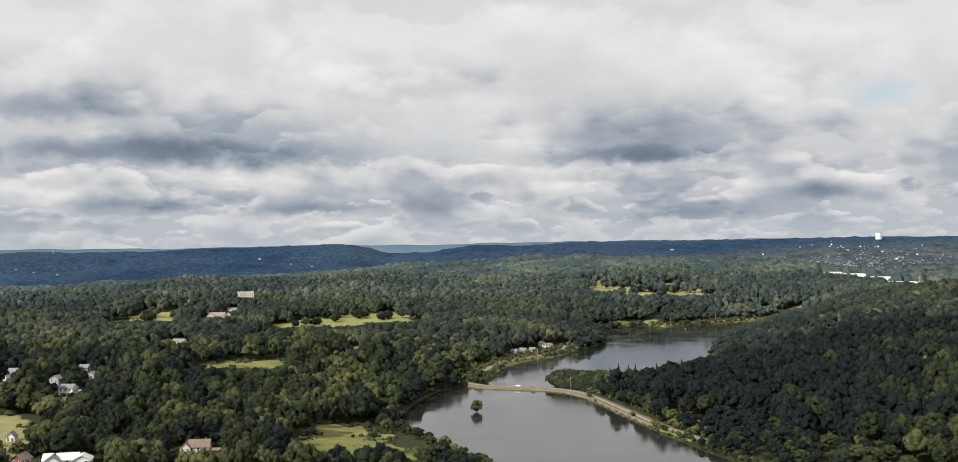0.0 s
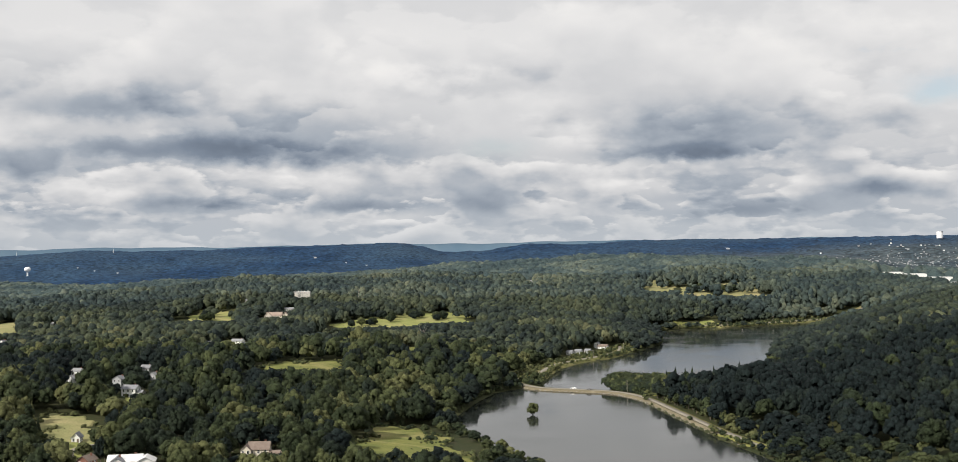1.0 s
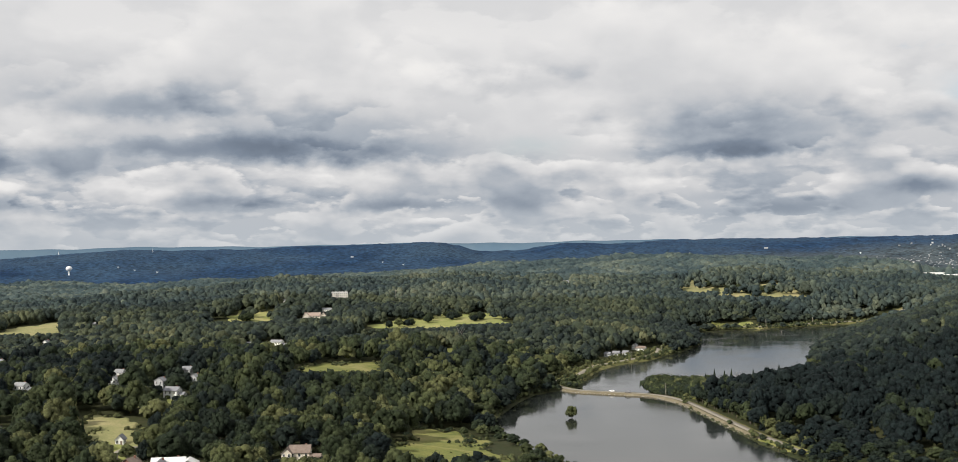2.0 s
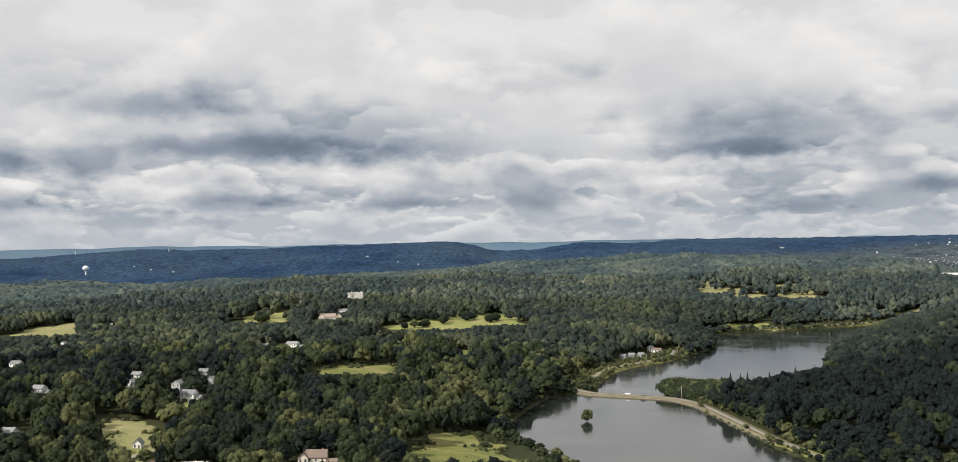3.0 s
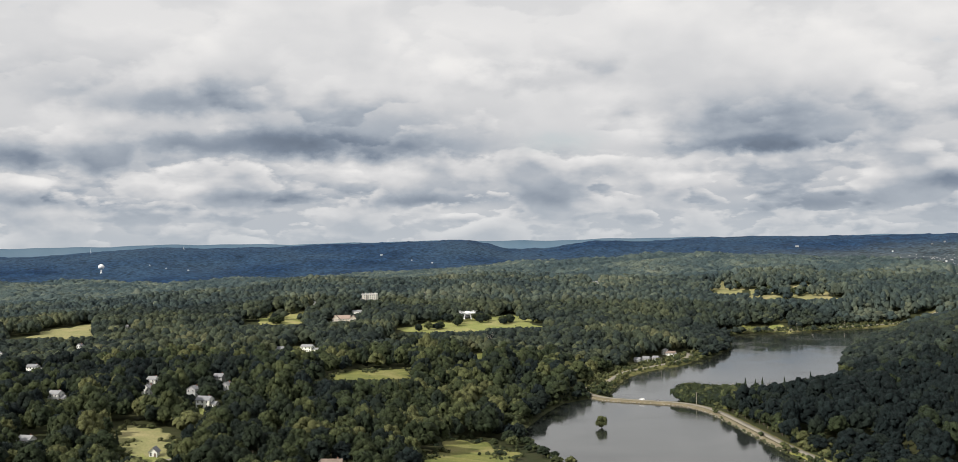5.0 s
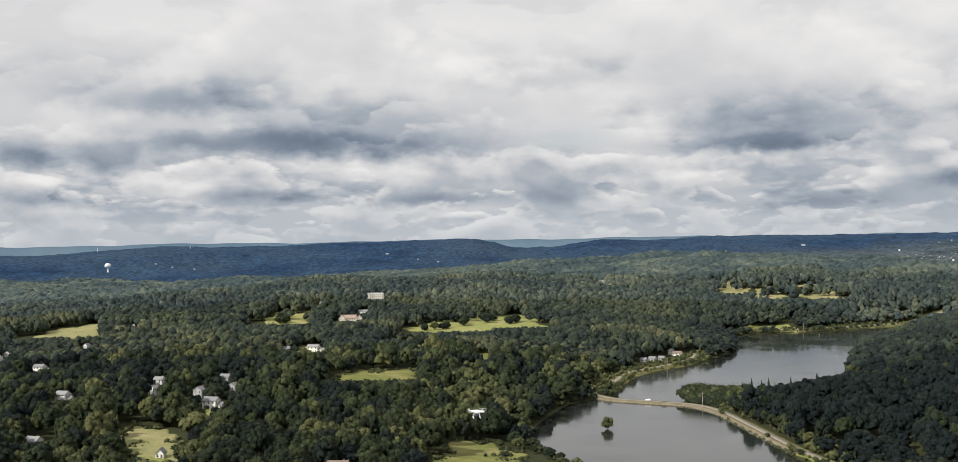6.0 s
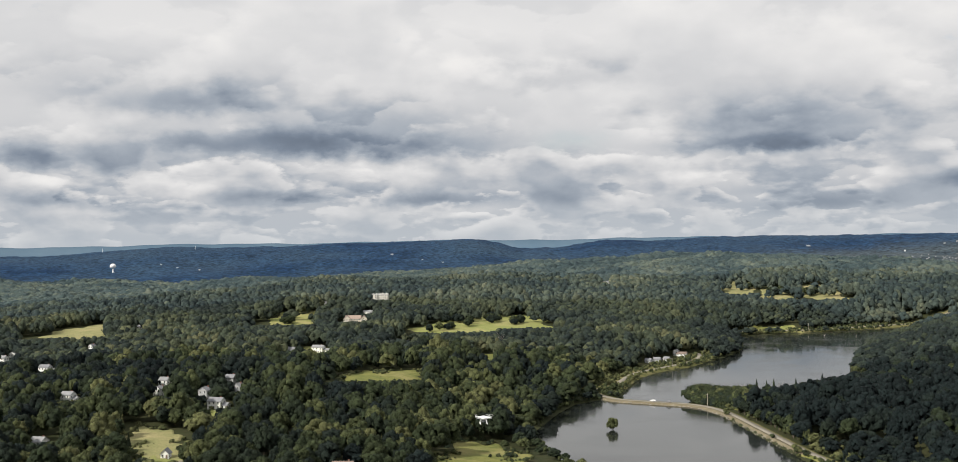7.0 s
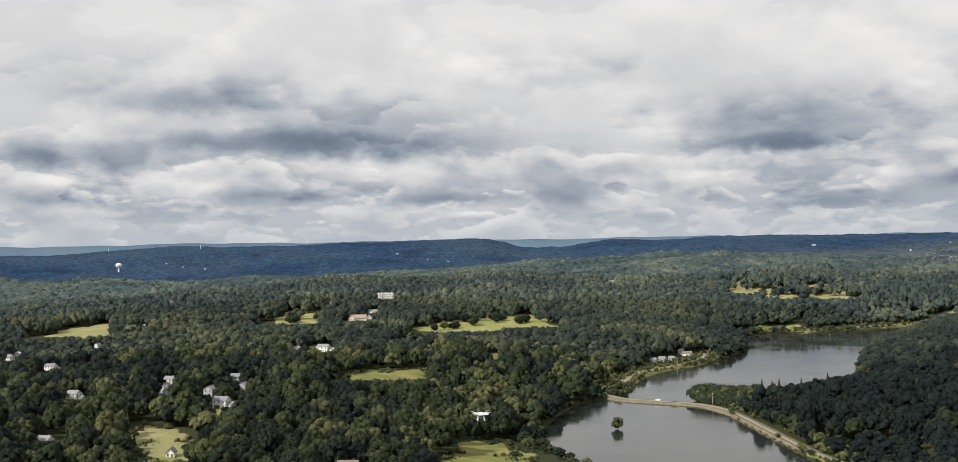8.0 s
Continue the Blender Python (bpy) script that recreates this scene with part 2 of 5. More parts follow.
def water_material():
    m, n, s = material("lake_water", 0.07, 0.5)
    p = place(n)
    s.inputs["IOR"].default_value = 1.33
    n.put(s.inputs["Base Color"], n.mix(n.noise(p, 0.01, 3), (0.014, 0.017, 0.016), (0.022, 0.026, 0.022)))
    wide = n.noise(p, 0.014, 4, 0.6, 0.8)
    n.put(s.inputs["Roughness"], n.fit(wide, 0.4, 0.65, 0.04, 0.15))
    bump(n, s, n.noise(p, 0.7, 3), 0.04, 0.10)
    return m


M_WATER = water_material()
M_ROAD = mottled("worn_asphalt", (0.19, 0.175, 0.145), (0.28, 0.255, 0.21), 0.06, 0.9, 0.15, 9)
M_GRAVEL = mottled("pale_gravel", (0.30, 0.27, 0.21), (0.42, 0.38, 0.30), 0.12, 0.95, 0.1, 8)
M_EARTH = mottled("tan_earth_bank", (0.12, 0.105, 0.068), (0.22, 0.19, 0.13), 0.12, 0.95, 0.1, 8)
M_STONE = mottled("rubble_stone", (0.20, 0.185, 0.16), (0.36, 0.33, 0.28), 0.4, 0.9, 0.15, 5)


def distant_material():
    m, n, s = material("hazed_distant_hills", 0.9, 0.05)
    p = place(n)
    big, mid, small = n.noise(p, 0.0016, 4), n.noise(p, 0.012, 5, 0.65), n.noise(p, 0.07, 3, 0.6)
    # air haze painted into the wooded hills as dark blue
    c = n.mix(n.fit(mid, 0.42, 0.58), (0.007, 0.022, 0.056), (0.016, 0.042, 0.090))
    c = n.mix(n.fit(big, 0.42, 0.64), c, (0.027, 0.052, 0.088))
    # the town's woods greyer and paler, with haze in their colour too
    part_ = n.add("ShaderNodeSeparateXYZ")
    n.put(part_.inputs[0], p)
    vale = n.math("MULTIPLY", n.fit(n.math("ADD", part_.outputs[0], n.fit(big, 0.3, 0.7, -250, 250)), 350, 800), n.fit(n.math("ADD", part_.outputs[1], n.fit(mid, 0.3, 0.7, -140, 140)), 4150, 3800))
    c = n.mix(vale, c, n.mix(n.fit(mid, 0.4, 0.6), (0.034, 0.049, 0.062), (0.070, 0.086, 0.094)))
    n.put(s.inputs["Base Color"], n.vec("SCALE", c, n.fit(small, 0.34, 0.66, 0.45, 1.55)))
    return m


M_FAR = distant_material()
# the farthest ridge: its pale blue is haze put into the colour
M_RIDGE = mottled("hazed_pale_ridge", (0.085, 0.14, 0.20), (0.12, 0.175, 0.23), 0.002, 0.95, 0.0, 6)

# ---- the land ----
LAKE = np.array([
    (60, 460), (40, 520), (8, 590), (-14, 647), (-36, 697), (-50, 745), (-52, 775), (-47, 806), (-39, 858), (-28, 903),
    (-10, 927), (4, 936), (9, 950), (15, 1009), (28, 1076), (47, 1121), (78, 1158), (115, 1234), (142, 1306), (157, 1388),
    (162, 1500), (198, 1526), (264, 1552), (316, 1579), (354, 1607), (420, 1660), (415, 1600), (352, 1507), (302, 1381), (257, 1254),
    (229, 1153), (222, 1111), (232, 1096), (215, 1060), (193, 1019), (143, 965), (103, 958), (64, 937), (61, 912), (74, 868),
    (81, 830), (92, 771), (101, 725), (109, 684), (121, 635), (131, 597), (152, 540), (170, 480), (120, 430)], float)

# hills: x, y, height, half width across, half width along
HILLS = [
    (760, 1200, 52, 270, 290), (330, 3250, 47, 300, 620), (-260, 3150, 22, 300, 560), (-400, 1950, 34, 300, 330),
    (-1700, 3200, 4, 520, 500), (-1200, 3350, -7, 420, 500), (520, 2300, 34, 230, 300), (230, 2050, 16, 200, 260),
    (-250, 900, 10, 160, 200), (-330, 620, 8, 120, 160), (-700, 1350, 8, 250, 250), (1250, 3950, 40, 600, 330),
]
# the skyline of the far wooded ridges: bearing in degrees, height of the crest
SKYLINE = [(-60, 95), (-30.5, 82), (-27, 84), (-24.4, 98), (-21.8, 109), (-19, 106), (-16.5, 108), (-13.6, 113), (-10.7, 116), (-8.6, 121), (-7.4, 127), (-6.4, 123),
           (-5.2, 104), (-4.4, 84), (-2.4, 84), (-1.4, 98), (-0.6, 110), (0.6, 113), (2.0, 108), (3.4, 114), (6, 120), (12, 120), (18, 120), (26, 119), (60, 110)]



def lake_distance(x, y):
    """Metres to the shore of the lake, negative on the water."""
    x, y = np.asarray(x, float), np.asarray(y, float)
    best, inside = np.full(x.shape, 1e9), np.zeros(x.shape, bool)
    for (ax, ay), (bx, by) in zip(LAKE, np.roll(LAKE, -1, 0)):
        dx, dy = bx - ax, by - ay
        k = np.clip(((x - ax) * dx + (y - ay) * dy) / (dx * dx + dy * dy), 0, 1)
        best = np.minimum(best, np.hypot(x - ax - k * dx, y - ay - k * dy))
        cross = (ay > y) != (by > y)
        inside ^= cross & (x < (bx - ax) * (y - ay) / (by - ay + 1e-12) + ax)
    return np.where(inside, -best, best)


def smooth(k):
    k = np.clip(k, 0, 1)
    return k * k * (3 - 2 * k)


def land(x, y):
    """Height of the ground."""
    x, y = np.asarray(x, float), np.asarray(y, float)
    z = np.full(x.shape, 9.0)
    for hx, hy, h, sx, sy in HILLS:
        z = z + h * np.exp(-0.5 * (((x - hx) / sx) ** 2 + ((y - hy) / sy) ** 2))
    z = z + 2.2 * np.sin(x / 61 + 1.3) * np.sin(y / 83) + 3.0 * np.sin(x / 170 - y / 210) * smooth((y - 1500) / 600)
    z = z + 6.0 * smooth((y - 1750) / 500) * (np.sin(x / 118 + 0.5 * np.sin(y / 190)) * np.sin(y / 137 + 0.8) + 0.6 * np.sin(x / 71 + y / 93))
    d = lake_distance(x, y)
    out = 1.0 + (z - 1.0) * smooth(d / 150) + 0 * d
    out = np.where(d < 3, -2.5 + 3.5 * smooth((d + 6) / 9), out)
    r = np.hypot(x, y)
    rise = smooth((r - 3500) / 1150)
    crest = np.interp(np.degrees(np.arctan2(x, y)), *np.array(SKYLINE, float).T)
    crest = crest + 1.6 * np.sin(x / 130 + y / 300) + 1.2 * np.sin(x / 47)
    return out * (1 - rise) + crest * rise


def mesh_object(name, verts, faces, mat, smooth_shade=False, parent=None):
    me = bpy.data.meshes.new(name)
    me.from_pydata([tuple(v) for v in verts], [], faces)
    me.materials.append(mat)
    if smooth_shade:
        me.shade_smooth()
    ob = new(name, me)
    ob.parent = parent
    return ob


def grid_mesh(name, P, mat, closed=False):
    """A sheet from an array of points, rows by columns."""
    h, w = P.shape[:2]
    i = np.arange(h * w).reshape(h, w)
    cols = np.arange(w if closed else w - 1)
    nxt = (cols + 1) % w
    q = np.stack([i[:-1][:, cols], i[:-1][:, nxt], i[1:][:, nxt], i[1:][:, cols]], -1).reshape(-1, 4)
    me = bpy.data.meshes.new(name)
    me.vertices.add(h * w)
    me.vertices.foreach_set("co", P.reshape(-1).astype(np.float32))
    me.loops.add(q.size)
    me.loops.foreach_set("vertex_index", q.reshape(-1).astype(np.int32))
    me.polygons.add(len(q))
    me.polygons.foreach_set("loop_start", np.arange(0, q.size, 4, dtype=np.int32))
    me.update(calc_edges=True)
    me.shade_smooth()
    me.materials.append(mat)
    return new(name, me)


def triangle_mesh(name, verts, tris, mat, tint=None, soft=False):
    me = bpy.data.meshes.new(name)
    me.vertices.add(len(verts))
    me.vertices.foreach_set("co", np.ascontiguousarray(verts, np.float32).reshape(-1))
    me.loops.add(tris.size)
    me.loops.foreach_set("vertex_index", tris.reshape(-1).astype(np.int32))
    me.polygons.add(len(tris))
    me.polygons.foreach_set("loop_start", np.arange(0, tris.size, 3, dtype=np.int32))
    me.update(calc_edges=True)
    if tint is not None:
        me.attributes.new("tint", "FLOAT", "POINT").data.foreach_set("value", tint.astype(np.float32))
    if soft:
        me.shade_smooth()
    me.materials.append(mat)
    return new(name, me)


# the ground: one sheet, finest in the valley ahead
angles = np.radians(np.concatenate([np.arange(-180, -42, 6.0), np.arange(-42, 42, 0.33), np.arange(42, 180, 6.0)]))
radii = np.concatenate([[0.01, 120], np.geomspace(300, 4930, 235)])
A, R = np.meshgrid(angles, radii)
GX, GY = R * np.sin(A), R * np.cos(A)
GZ = land(GX, GY)
GZ = np.where(R < 200, 6.0, GZ)
# tree-covered far slopes are never smooth
GZ = GZ + smooth((R - 3600) / 500) * np.random.default_rng(3).normal(0, 2.0, GZ.shape) * (np.abs(A) < 0.7)
split = int(np.argmax(radii > 3450))
ground = grid_mesh("ground", np.stack([GX, GY, GZ], -1)[:split + 1], M_GROUND, True)
tagged(ground, "dark green woodland floor rolling down to a lake", "ground", kind="structure")
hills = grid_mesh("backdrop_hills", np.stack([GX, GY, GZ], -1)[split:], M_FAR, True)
tagged(hills, "wooded hills along the horizon, dark blue with painted haze", "hills", kind="structure")

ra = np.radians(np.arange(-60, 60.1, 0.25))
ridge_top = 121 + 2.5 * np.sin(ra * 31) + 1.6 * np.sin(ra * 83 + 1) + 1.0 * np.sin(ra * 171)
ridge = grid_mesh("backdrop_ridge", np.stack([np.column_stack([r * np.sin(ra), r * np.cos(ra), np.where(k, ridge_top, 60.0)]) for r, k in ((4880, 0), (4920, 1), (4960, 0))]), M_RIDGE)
tagged(ridge, "far ridge under the cloudy sky, pale blue with painted haze", "hills", kind="structure")

wx, wy = np.meshgrid(np.linspace(-120, 480, 40), np.linspace(380, 1720, 80))
water = grid_mesh("water", np.stack([wx, wy, np.zeros_like(wx)], -1), M_WATER)
tagged(water, "still grey lake reflecting the cloudy sky", "lake", kind="structure")


def curve_points(points, step=4.0):
    """A smooth line through points, evenly stepped."""
    p = np.array(points, float)
    p = np.vstack([2 * p[0] - p[1], p, 2 * p[-1] - p[-2]])
    out = []
    for a, b, c, d in zip(p[:-3], p[1:-2], p[2:-1], p[3:]):
        k = np.linspace(0, 1, max(3, int(np.hypot(*(c - b)[:2]) / step)), endpoint=False)[:, None]
        out.append(0.5 * (2 * b + (c - a) * k + (2 * a - 5 * b + 4 * c - d) * k ** 2 + (3 * b - a - 3 * c + d) * k ** 3))
    return np.vstack([*out, p[-2:-1]])


def sweep(name, line, profile, mat, height=None, rough=0.0):
    """A strip with the profile (aside, up) along a line; up is over height or over the land."""
    t = np.gradient(line, axis=0)
    t /= np.linalg.norm(t, axis=1)[:, None]
    side = np.stack([t[:, 1], -t[:, 0]], -1)
    rng = np.random.default_rng(5)
    rows = []
    for a, up in profile:
        xy = line + side * a
        z = (land(xy[:, 0], xy[:, 1]) if height is None else np.full(len(line), height)) + up
        p = np.column_stack([xy, z])
        if rough and abs(a) > abs(profile[0][0]) * 0.45:
            p = p + rng.normal(0, rough, p.shape)
        rows.append(p)
    return grid_mesh(name, np.stack(rows, 1), mat)


CAUSEWAY = curve_points([(-16, 968), (-6, 941), (7, 922), (32, 909), (55, 899), (71, 884), (85, 850), (96.5, 793), (105, 749), (114.5, 702), (128, 650)])
bank = sweep("causeway", CAUSEWAY, [(-11, -3), (-7, 0.2), (-4.6, 1.2), (-3.6, 1.55), (3.6, 1.3), (4.3, 0.8), (5.6, 0.0), (7, -3)], M_BANK, 0.0, 0.25)
tagged(bank, "grassy stone causeway crossing the lake", "causeway", kind="structure")
road = sweep("road", CAUSEWAY, [(-2.4, 1.4), (-2.3, 1.64), (0, 1.69), (2.3, 1.64), (2.4, 1.4)], M_ROAD, 0.0)
tagged(road, "pale worn road along the causeway", "road", kind="structure")
verge = sweep("verge", CAUSEWAY, [(2.45, 1.4), (2.5, 1.6), (4.4, 1.4), (6.2, 0.5), (6.9, -0.6)], M_EARTH, 0.0)
tagged(verge, "pale gravel shoulder beside the causeway road", "verge", kind="structure")
SHORE_ROAD = curve_points([(-16, 968), (-2, 990), (6, 1019), (20, 1085), (44, 1130), (72, 1174), (92, 1228), (94, 1262)], 5)
strand = sweep("shore_bank", SHORE_ROAD, [(-13, -0.5), (-11.5, 0.55), (-3, 0.75), (2.7, 0.75), (7, 0.45), (12, 0.0), (15, -2.5)], M_BANK, None, 0.2)
tagged(strand, "rough grassy bank between the lane and the lake", "bank", kind="structure")
shore = sweep("shore_lane", SHORE_ROAD, [(-2.6, 0.2), (-2.5, 0.9), (2.5, 0.9), (2.6, 0.2)], M_ROAD)
tagged(shore, "pale lane following the lake shore", "road", kind="structure")
FAR_ROAD = curve_points([(150, 1514), (176, 1542), (255, 1568), (312, 1598), (387, 1648), (455, 1692), (545, 1742)], 6)
strand = sweep("shore_bank", FAR_ROAD, [(-12, -0.5), (-10.5, 0.55), (-3, 0.8), (3, 0.8), (8, 0.5), (12, 0.0), (16, -2.5)], M_BANK, None, 0.2)
tagged(strand, "rough grassy bank along the head of the lake", "bank", kind="structure")
shore = sweep("far_shore_road", FAR_ROAD, [(-2.9, 0.2), (-2.8, 1.0), (2.8, 1.0), (2.9, 0.2)], M_ROAD)
tagged(shore, "pale road along the far end of the lake", "road", kind="structure")
DRIVE = curve_points([(-214, 520), (-222, 548), (-228, 566), (-226, 580), (-217, 588)], 3)
drive = sweep("driveway", DRIVE, [(-1.7, 0.3), (-1.6, 0.75), (1.6, 0.75), (1.7, 0.3)], M_ROAD)
tagged(drive, "grey asphalt drive curving past a white shed", "driveway", kind="structure")
YARD = curve_points([(-126, 540), (-122, 556), (-118, 572)], 3)
yard = sweep("driveway", YARD, [(-4.5, 0.3), (-4.3, 0.75), (4.3, 0.75), (4.5, 0.3)], M_GRAVEL)
tagged(yard, "pale gravel yard beside a cream house", "driveway", kind="structure")

# clearings: middle x, y, half width, half depth, turn in degrees, material, what it is
CLEARINGS = [
    ("bank_grass", 121, 668, 5, 34, 17, M_MARSH, "bright yellow-green grass on the bank beside the road"),
    ("rough_grass", 98, 872, 9, 24, 28, M_MARSH, "yellow-green rough grass between bushes and the wood"),
    ("lawn", -190, 1400, 55, 100, 8, M_LAWN, "mown pale green park lawn below a mansion"),
    ("lawn", -138, 1480, 72, 120, 6, M_LAWN, "mown pale green park lawn among dark trees"),
    ("lawn", -415, 1490, 38, 110, 14, M_LAWN, "sloping green lawn framed by dark trees"),
    ("hay_field", -642, 1350, 48, 118, 24, M_DRY, "pale yellow hay field at the edge of the woods"),
    ("wet_meadow", -182, 905, 33, 62, 10, M_MARSH, "bright green wet meadow with a dry strip"),
    ("hill_pasture", 212, 1960, 38, 150, -6, M_DRY, "dry yellow hillside pasture dotted with trees"),
    ("hill_pasture", 256, 1850, 30, 85, -6, M_DRY, "dry yellow hillside pasture dotted with trees"),
    ("hill_pasture", 330, 1865, 44, 140, -8, M_DRY, "dry yellow hillside pasture between woods"),
    ("shore_meadow", 236, 1572, 26, 24, -60, M_LAWN, "pale grassy flat on the far lake shore"),
    ("shore_meadow", 196, 1565, 16, 32, -20, M_MARSH, "reedy green flat on the far lake shore"),
    ("wet_meadow", -66, 632, 36, 90, 6, M_MARSH, "yellow-green rough meadow above the lake shore"),
    ("dry_paddock", -254, 620, 23, 46, 22, M_DRY, "dry tan paddock beside a white shed"),
    ("lawn", -234, 566, 15, 30, 22, M_LAWN, "green yard lawn around a curving drive"),
    ("lawn", -194, 720, 8, 44, 14, M_LAWN, "small green lawn between tall trees"),
    ("lawn", -212, 1215, 28, 85, 9, M_LAWN, "narrow green lawn behind a dark hedge of trees"),
    ("lawn", -296, 1110, 30, 85, 14, M_LAWN, "pale lawn and drive around a white house"),
    ("lawn", -246, 698, 8, 48, 18, M_LAWN, "small green back lawn below a white house"),
    ("wet_meadow", -120, 1085, 20, 85, 8, M_MARSH, "rough green clearing in the lakeside woods"),
]


def ragged(th, cx, cy):
    """The outline of a clearing, as a share of its half widths."""
    return 0.90 + 0.14 * np.sin(2 * th + cx) + 0.12 * np.sin(3 * th + cy) + 0.11 * np.sin(5 * th + cx * 0.7) + 0.08 * np.sin(9 * th + cy * 0.3) + 0.06 * np.sin(16 * th + cx)


def in_clearings(x, y, grow=0.0):
    inside = np.zeros(np.shape(x), bool)
    for _, cx, cy, a, b, turn, _, _ in CLEARINGS:
        k = radians(turn)
        u, v = (x - cx) * math.cos(k) + (y - cy) * math.sin(k), -(x - cx) * math.sin(k) + (y - cy) * math.cos(k)
        th = np.arctan2(v / b, u / a)
        edge = ragged(th, cx, cy)
        inside |= np.hypot(u / (a + grow), v / (b + grow)) < edge
    return inside


for name, cx, cy, a, b, turn, mat, label in CLEARINGS:
    k = radians(turn)
    th, rr = np.meshgrid(np.linspace(0, 2 * math.pi, 97)[:-1], np.linspace(0.02, 1, 13))
    edge = ragged(th, cx, cy)
    u, v = a * rr * edge * np.cos(th), b * rr * edge * np.sin(th)
    px, py = cx + u * math.cos(k) - v * math.sin(k), cy + u * math.sin(k) + v * math.cos(k)
    pz = land(px, py) + np.where(rr > 0.97, -0.4, 0.55)
    ob = grid_mesh(name, np.stack([px, py, pz], -1), mat, True)
    tagged(ob, label, "meadow", kind="structure")

# ---- houses ----
# roof height in metres is given by the storeys
M_WHITE = mottled("white_clapboard", (0.80, 0.80, 0.78), (0.87, 0.87, 0.85), 0.3, 0.7, 0.3, 7)
M_CREAM = mottled("cream_stucco", (0.64, 0.58, 0.48), (0.74, 0.68, 0.58), 0.3, 0.85, 0.2, 7)
M_BRICK = mottled("red_brick", (0.17, 0.085, 0.065), (0.25, 0.13, 0.10), 0.4, 0.9, 0.15, 9)
M_GREYWALL = mottled("grey_siding", (0.34, 0.35, 0.36), (0.44, 0.45, 0.46), 0.3, 0.8, 0.2, 7)
M_SLATE = mottled("grey_shingles", (0.16, 0.165, 0.18), (0.26, 0.265, 0.28), 0.5, 0.85, 0.25, 6, 0.05)
M_BROWNROOF = mottled("brown_shingles", (0.15, 0.115, 0.095), (0.25, 0.20, 0.17), 0.5, 0.85, 0.2, 6, 0.05)
M_PALEROOF = mottled("pale_membrane_roof", (0.60, 0.60, 0.60), (0.75, 0.75, 0.74), 0.2, 0.7, 0.3, 6)
M_GREYROOF = mottled("weathered_grey_shingles", (0.20, 0.205, 0.215), (0.29, 0.295, 0.30), 0.5, 0.85, 0.2, 6, 0.05)
M_REDROOF = mottled("pinkish_tiles", (0.27, 0.205, 0.17), (0.37, 0.30, 0.255), 0.5, 0.85, 0.2, 6, 0.05)
M_PALESTONE = mottled("pale_limestone", (0.70, 0.67, 0.60), (0.80, 0.77, 0.70), 0.3, 0.8, 0.2, 7)
M_TOWN = mottled("weathered_town_walls", (0.17, 0.18, 0.19), (0.42, 0.43, 0.44), 0.02, 0.85, 0.2, 5)
M_TRIM = mottled("white_paint", (0.74, 0.74, 0.73), (0.82, 0.82, 0.81), 0.6, 0.6, 0.35, 5)


def glass_material():
    m, n, s = material("window_glass", 0.08, 0.5)
    n.put(s.inputs["Base Color"], n.mix(n.noise(place(n), 0.3, 2), (0.02, 0.024, 0.03), (0.05, 0.055, 0.06)))
    return m


M_GLASS = glass_material()


def part(name, bm, mat, parent, label=""):
    me = bpy.data.meshes.new(name)
    bm.to_mesh(me)
    bm.free()
    me.materials.append(mat)
    ob = new(name, me)
    ob.parent = parent
    if label:
        tagged(ob, label)
    return ob


def box(bm, x0, x1, y0, y1, z0, z1):
    v = [bm.verts.new(p) for p in ((x0, y0, z0), (x1, y0, z0), (x1, y1, z0), (x0, y1, z0), (x0, y0, z1), (x1, y0, z1), (x1, y1, z1), (x0, y1, z1))]
    for f in ((3, 2, 1, 0), (4, 5, 6, 7), (0, 1, 5, 4), (1, 2, 6, 5), (2, 3, 7, 6), (3, 0, 4, 7)):
        bm.faces.new([v[i] for i in f])


def boxed(*sizes):
    bm = bmesh.new()
    for s in sizes:
        box(bm, *s)
    return bm


WINDOW = {}


def window(parent, x, y, z, turn, wide=1.0, tall=1.5):
    """A framed sash window, proud of the wall by a few centimetres; it faces -y before the turn."""
    key = (wide, tall)
    if key not in WINDOW:
        f = boxed((-wide / 2 - 0.12, -wide / 2, -0.1, 0.02, -0.12, tall + 0.12), (wide / 2, wide / 2 + 0.12, -0.1, 0.02, -0.12, tall + 0.12),
                  (-wide / 2, wide / 2, -0.1, 0.02, tall, tall + 0.12), (-wide / 2, wide / 2, -0.14, 0.02, -0.12, 0),
                  (-wide / 2, wide / 2, -0.08, 0.02, tall / 2 - 0.04, tall / 2 + 0.04))
        fm = bpy.data.meshes.new("window")
        f.to_mesh(fm)
        f.free()
        fm.materials.append(M_TRIM)
        g = boxed((-wide / 2, wide / 2, -0.05, 0.01, 0, tall))
        gm = bpy.data.meshes.new("pane")
        g.to_mesh(gm)
        g.free()
        gm.materials.append(M_GLASS)
        WINDOW[key] = fm, gm
    fm, gm = WINDOW[key]
    w = new("window", fm)
    w.parent, w.matrix_basis = parent, pose(x, y, z, 0, 0, turn)
    p = new("pane", gm)
    p.parent = w


